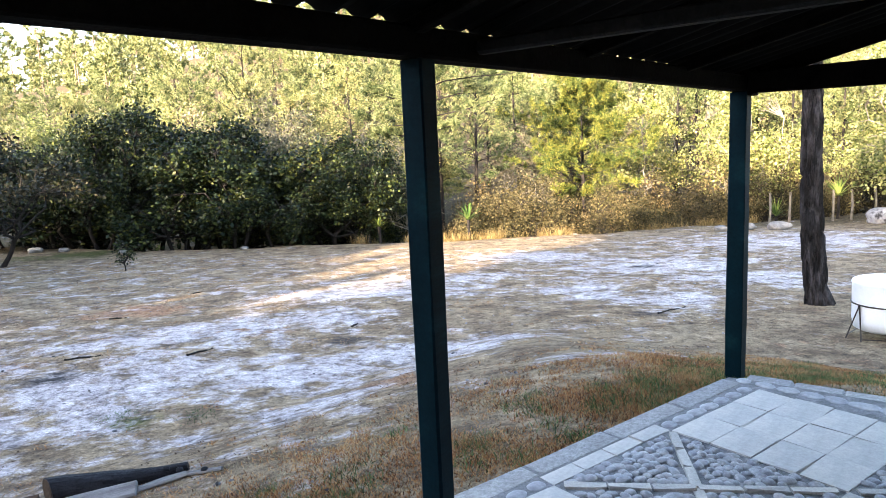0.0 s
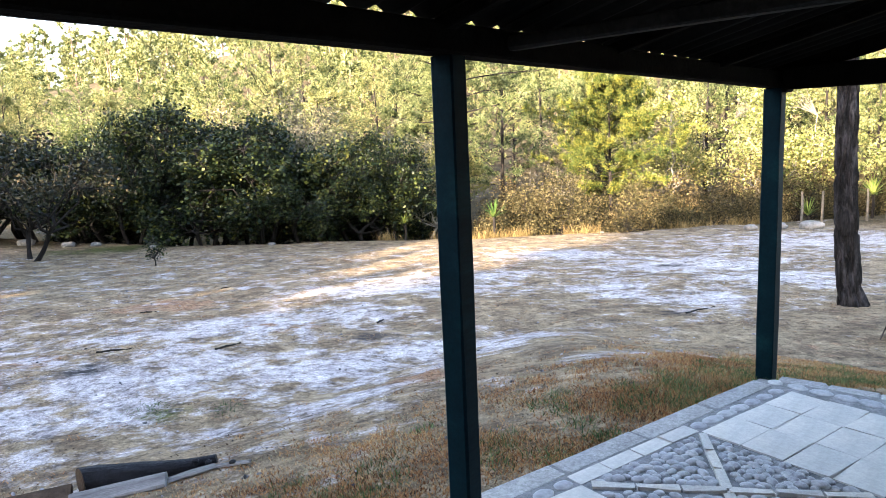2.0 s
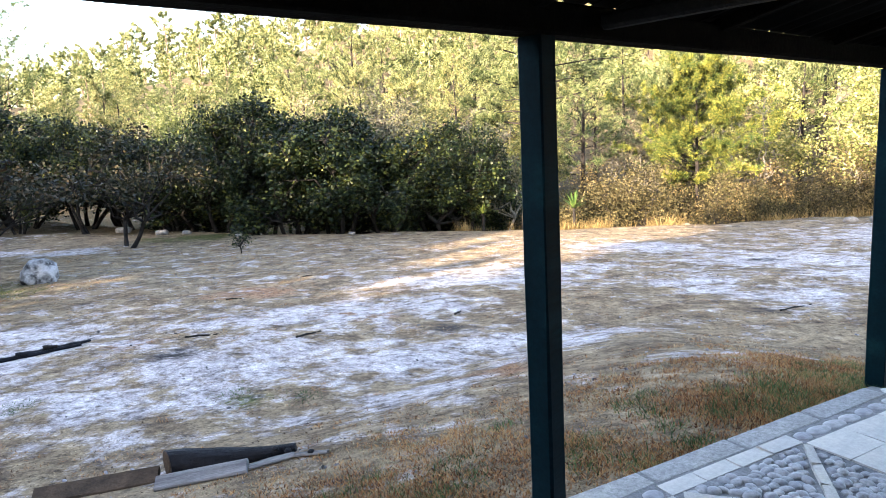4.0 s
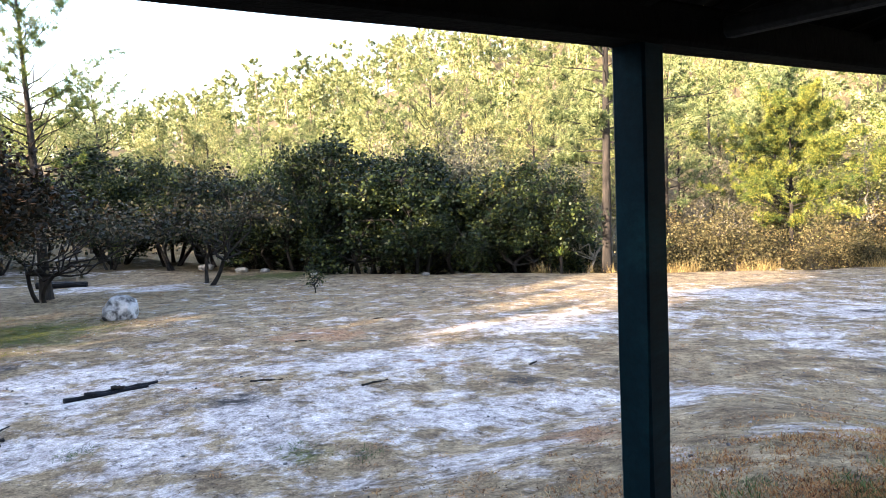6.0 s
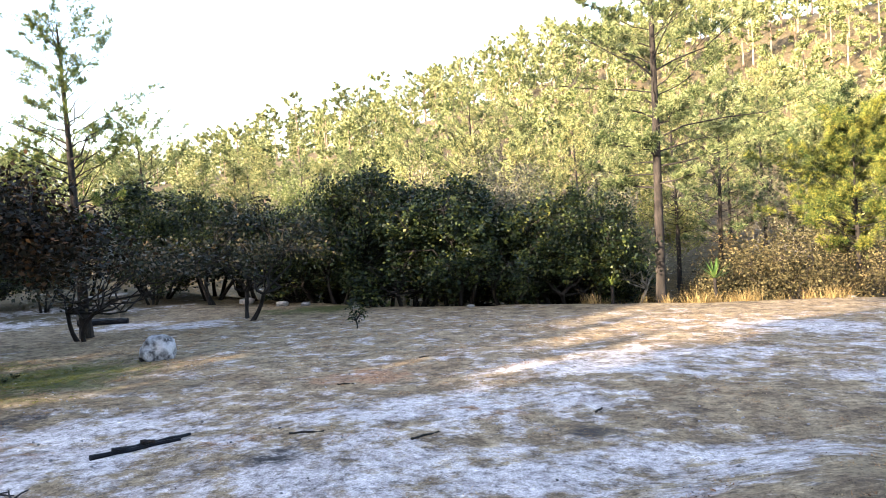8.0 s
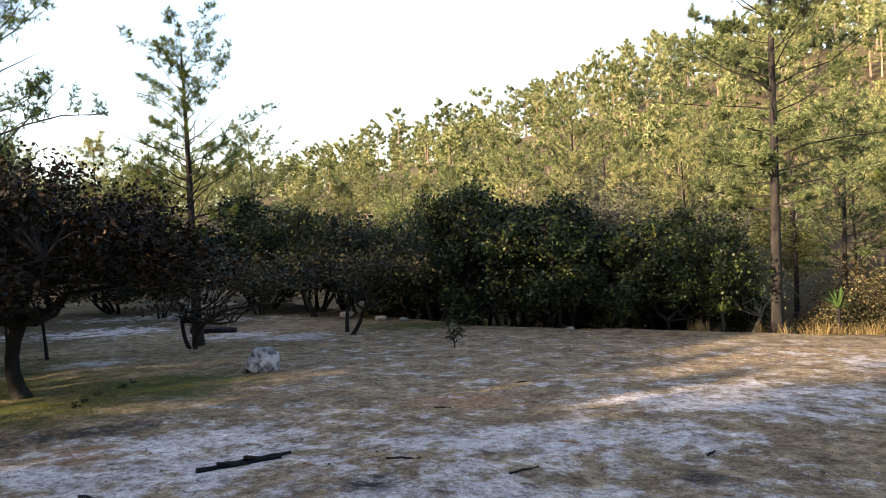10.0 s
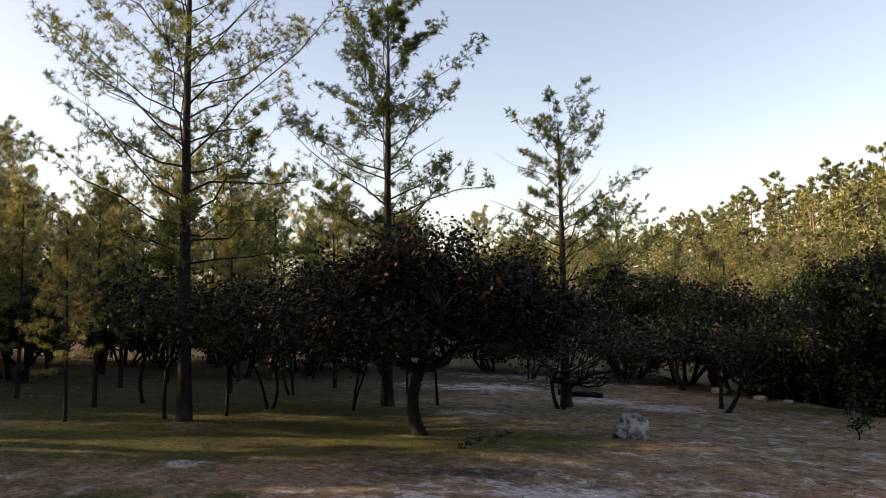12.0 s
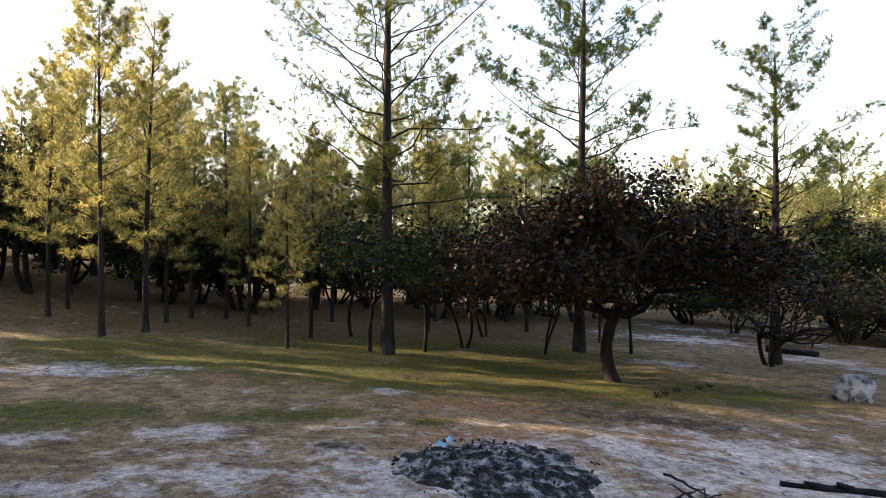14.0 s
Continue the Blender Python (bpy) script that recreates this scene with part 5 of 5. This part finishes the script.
tree("fruit_tree", broadleaf(61, 3.4, 0.10, 0.24, (2.4, 2.3), (1.35, 3.6), 170, 20, (0.13, 0.042), 0.20, 2, (0.5, 0.3), 0.4, 0.12, 18), M_BARK_DARK, M_LEAF_FRUIT, -12.94, 20.0, "low forked fruit tree with thin greyish leaves", group="small fruit trees")
tree("fruit_tree", broadleaf(62, 3.0, 0.085, 0.26, (2.3, 2.1), (1.05, 2.9), 140, 19, (0.13, 0.042), 0.20, 2, (0.95, 0.85), 0.4, 0.15, 16), M_BARK_DARK, M_LEAF_FRUIT, -15.2, 15.95, "crooked fruit tree with sparse grey leaves beside a pine", group="small fruit trees")
SAPLINGS = [
    tree("fruit_tree", broadleaf(63, 3.0, 0.05, 0.38, (1.7, 1.6), (1.5, 3.6), 100, 17, (0.13, 0.042), 0.22, 1, (0.1, 0.1), 0.4, 0.1, 12, (0.09, -0.05)), M_BARK_DARK, M_LEAF_DARK, -17.46, 5.58, "thin fruit tree with a dark crooked stem", group="thin fruit trees"),
    tree("fruit_tree", broadleaf(64, 3.2, 0.055, 0.36, (1.9, 1.7), (1.6, 3.8), 110, 17, (0.13, 0.042), 0.22, 2, (-0.1, 0.15), 0.4, 0.1, 12), M_BARK_DARK, M_LEAF_DARK, -18.2, 8.38, "thin fruit tree with a dark crooked stem", group="thin fruit trees"),
]
for i, (x, y, k) in enumerate([(-17.4, 6.93, 0.95), (-17.19, 10.09, 0.85), (-17.25, 12.9, 0.9), (-21.4, 10.4, 1.2), (-20.9, 5.9, 1.1)]):
    plant_copy(SAPLINGS[i % 2], x, y, 70 * i + 30, k)


def build_table(x, y, turn):
    ob = empty("picnic_table", pose(x, y, hgt(x, y), 0, 0, turn), "grey wooden picnic table with fixed benches", "table")
    for nm, c, s in [("tabletop", (0, 0, 0.74), (1.8, 0.75, 0.05)), ("bench", (0, 0.68, 0.44), (1.8, 0.26, 0.05)), ("bench", (0, -0.68, 0.44), (1.8, 0.26, 0.05))]:
        g = Geo()
        g.box(c, s, None, 0.008)
        part(nm, g.mesh(nm, M_FENCE), ob)
    for sx in (-0.65, 0.65):
        for sy in (-1, 1):
            timber("leg", (sx, sy * 0.62, -0.02), (sx, sy * 0.18, 0.72), 0.09, 0.05, M_FENCE, ob)
        timber("crossbar", (sx, -0.75, 0.40), (sx, 0.75, 0.40), 0.07, 0.05, M_FENCE, ob)


build_table(-19.6, 21.0, 35)
build_table(18.2, 22.8, 10)
log_at("log", (-18.3, 18.7), (-17.0, 19.4), 0.12, 0.1, M_CHAR, "dark fallen log on pale sand", 10, 0.1, 71)


def agave(x, y, s, seed, label, trunk=0.0):
    q = np.random.default_rng(seed)
    g = Geo()
    for k in range(34):
        a, el = k * 2.4, q.uniform(0.1, 1.35)
        w = np.array([math.cos(a) * math.cos(el), math.sin(a) * math.cos(el), math.sin(el)])
        sd = unit(np.cross(w, [0, 0, 1.0])) * 0.035 * s
        o = np.array([0, 0, trunk])
        mid, tip = o + w * 0.45 * s, o + w * 0.95 * s - np.array([0, 0, 0.1 * s])
        g.add([o - sd, o + sd, mid + sd * 0.8, mid - sd * 0.8, tip], [(0, 1, 2, 3), (3, 2, 4)])
    ob = empty("yucca", pose(x, y, hgt(x, y)), label, "plant", "spiky plants")
    part("leaves", g.mesh("leaves", M_FERN), ob)
    if trunk:
        t = Geo()
        t.tube([(0, 0, -0.05), (0.02, 0, trunk / 2), (0, 0, trunk)], [0.06, 0.05, 0.05], 7)
        part("stem", t.mesh("stem", M_BARK), ob)


agave(0.93, 25.0, 0.8, 1, "spiky yucca on a short stem at the field's edge", 1.2)
agave(-2.2, 24.0, 0.5, 2, "small spiky yucca in dry grass", 0.7)
agave(15.2, 26.6, 1.0, 3, "spiky yucca beside the fence", 0.9)
agave(13.2, 27.4, 0.9, 4, "spiky yucca beside the fence", 0.3)
for k in range(10):
    x, y = 12.2 + k * 0.75, 25.8 + 0.1 * math.sin(k * 2.0) - k * 0.05
    g = Geo()
    g.tube([(0, 0, -0.1), (0.02, 0.01, 0.6), (0.03 * math.sin(k), 0.02, 1.15 + 0.12 * math.sin(k * 3.1))], [0.05, 0.045, 0.04], 7)
    ob = new("fence_post", g.mesh("fence_post", M_FENCE))
    ob.matrix_world = pose(x, y, hgt(x, y))
    tagged(ob, "rough pale fence stake at the field's edge", "fence post", "fence stakes")


def straw_edge(rng2, n):
    x = rng2.uniform(-5, 12, n // 30)
    y = 23.9 + np.clip(x - 2, 0, 20) * 0.3 + rng2.normal(0, 0.35, len(x))
    keep = np.sin(x * 1.7) + np.sin(x * 0.63 + 1) > rng2.uniform(-1.2, 1.2, len(x))
    return clumped(rng2, x[keep], y[keep], 30, 0.12)


grass("tall_straw", M_STRAW, "tall dry straw along the edge of the gully", 18, 5000, straw_edge, 0.36, 0.010, 0.9)
shrub_at("seedling", broadleaf(56, 0.75, 0.02, 0.3, (0.28, 0.28), (0.15, 0.85), 40, 8, (0.07, 0.025), 0.08, 1), M_BARK_DARK, M_LEAF_DARK, -8.3, 17.9, "small leafy seedling alone on the field", "plant")
for k, (x, y) in enumerate([(-11.5, 9.6), (-11.8, 10.1), (-11.2, 9.2), (-12.1, 10.9), (-12.3, 11.3)]):
    shrub_at("weed", broadleaf(57 + k, 0.14, 0.008, 0.3, (0.06, 0.05), (0.01, 0.08), 8, 6, (0.04, 0.018), 0.025, 2), M_BARK_DARK, M_LEAF_DARK, x, y, "low dark weed in the grass", "plant", "dark weeds")


def pebbles(rng2, n):
    x, y = rng2.uniform(-12, 8, n), rng2.uniform(3.2, 20, n)
    keep = outward(x, y) > 1.2
    return x[keep], y[keep]


def build_pebbles():
    q = np.random.default_rng(44)
    x, y = pebbles(q, 900)
    g = Geo()
    for a, b in zip(x, y):
        s = q.uniform(0.008, 0.03) * (1.8 if q.random() < 0.06 else 1)
        g.box((a, b, hgt(a, b) + s * 0.2), (s * 1.5, s, s * 0.7), pose(0, 0, 0, *q.uniform(0, 60, 2), q.uniform(0, 180)), s * 0.28)
    tagged(new("pebbles", g.mesh("pebbles", M_ROCK)), "small pale stones scattered on the sand", "stones", kind="stuff")


build_pebbles()
build_patio()
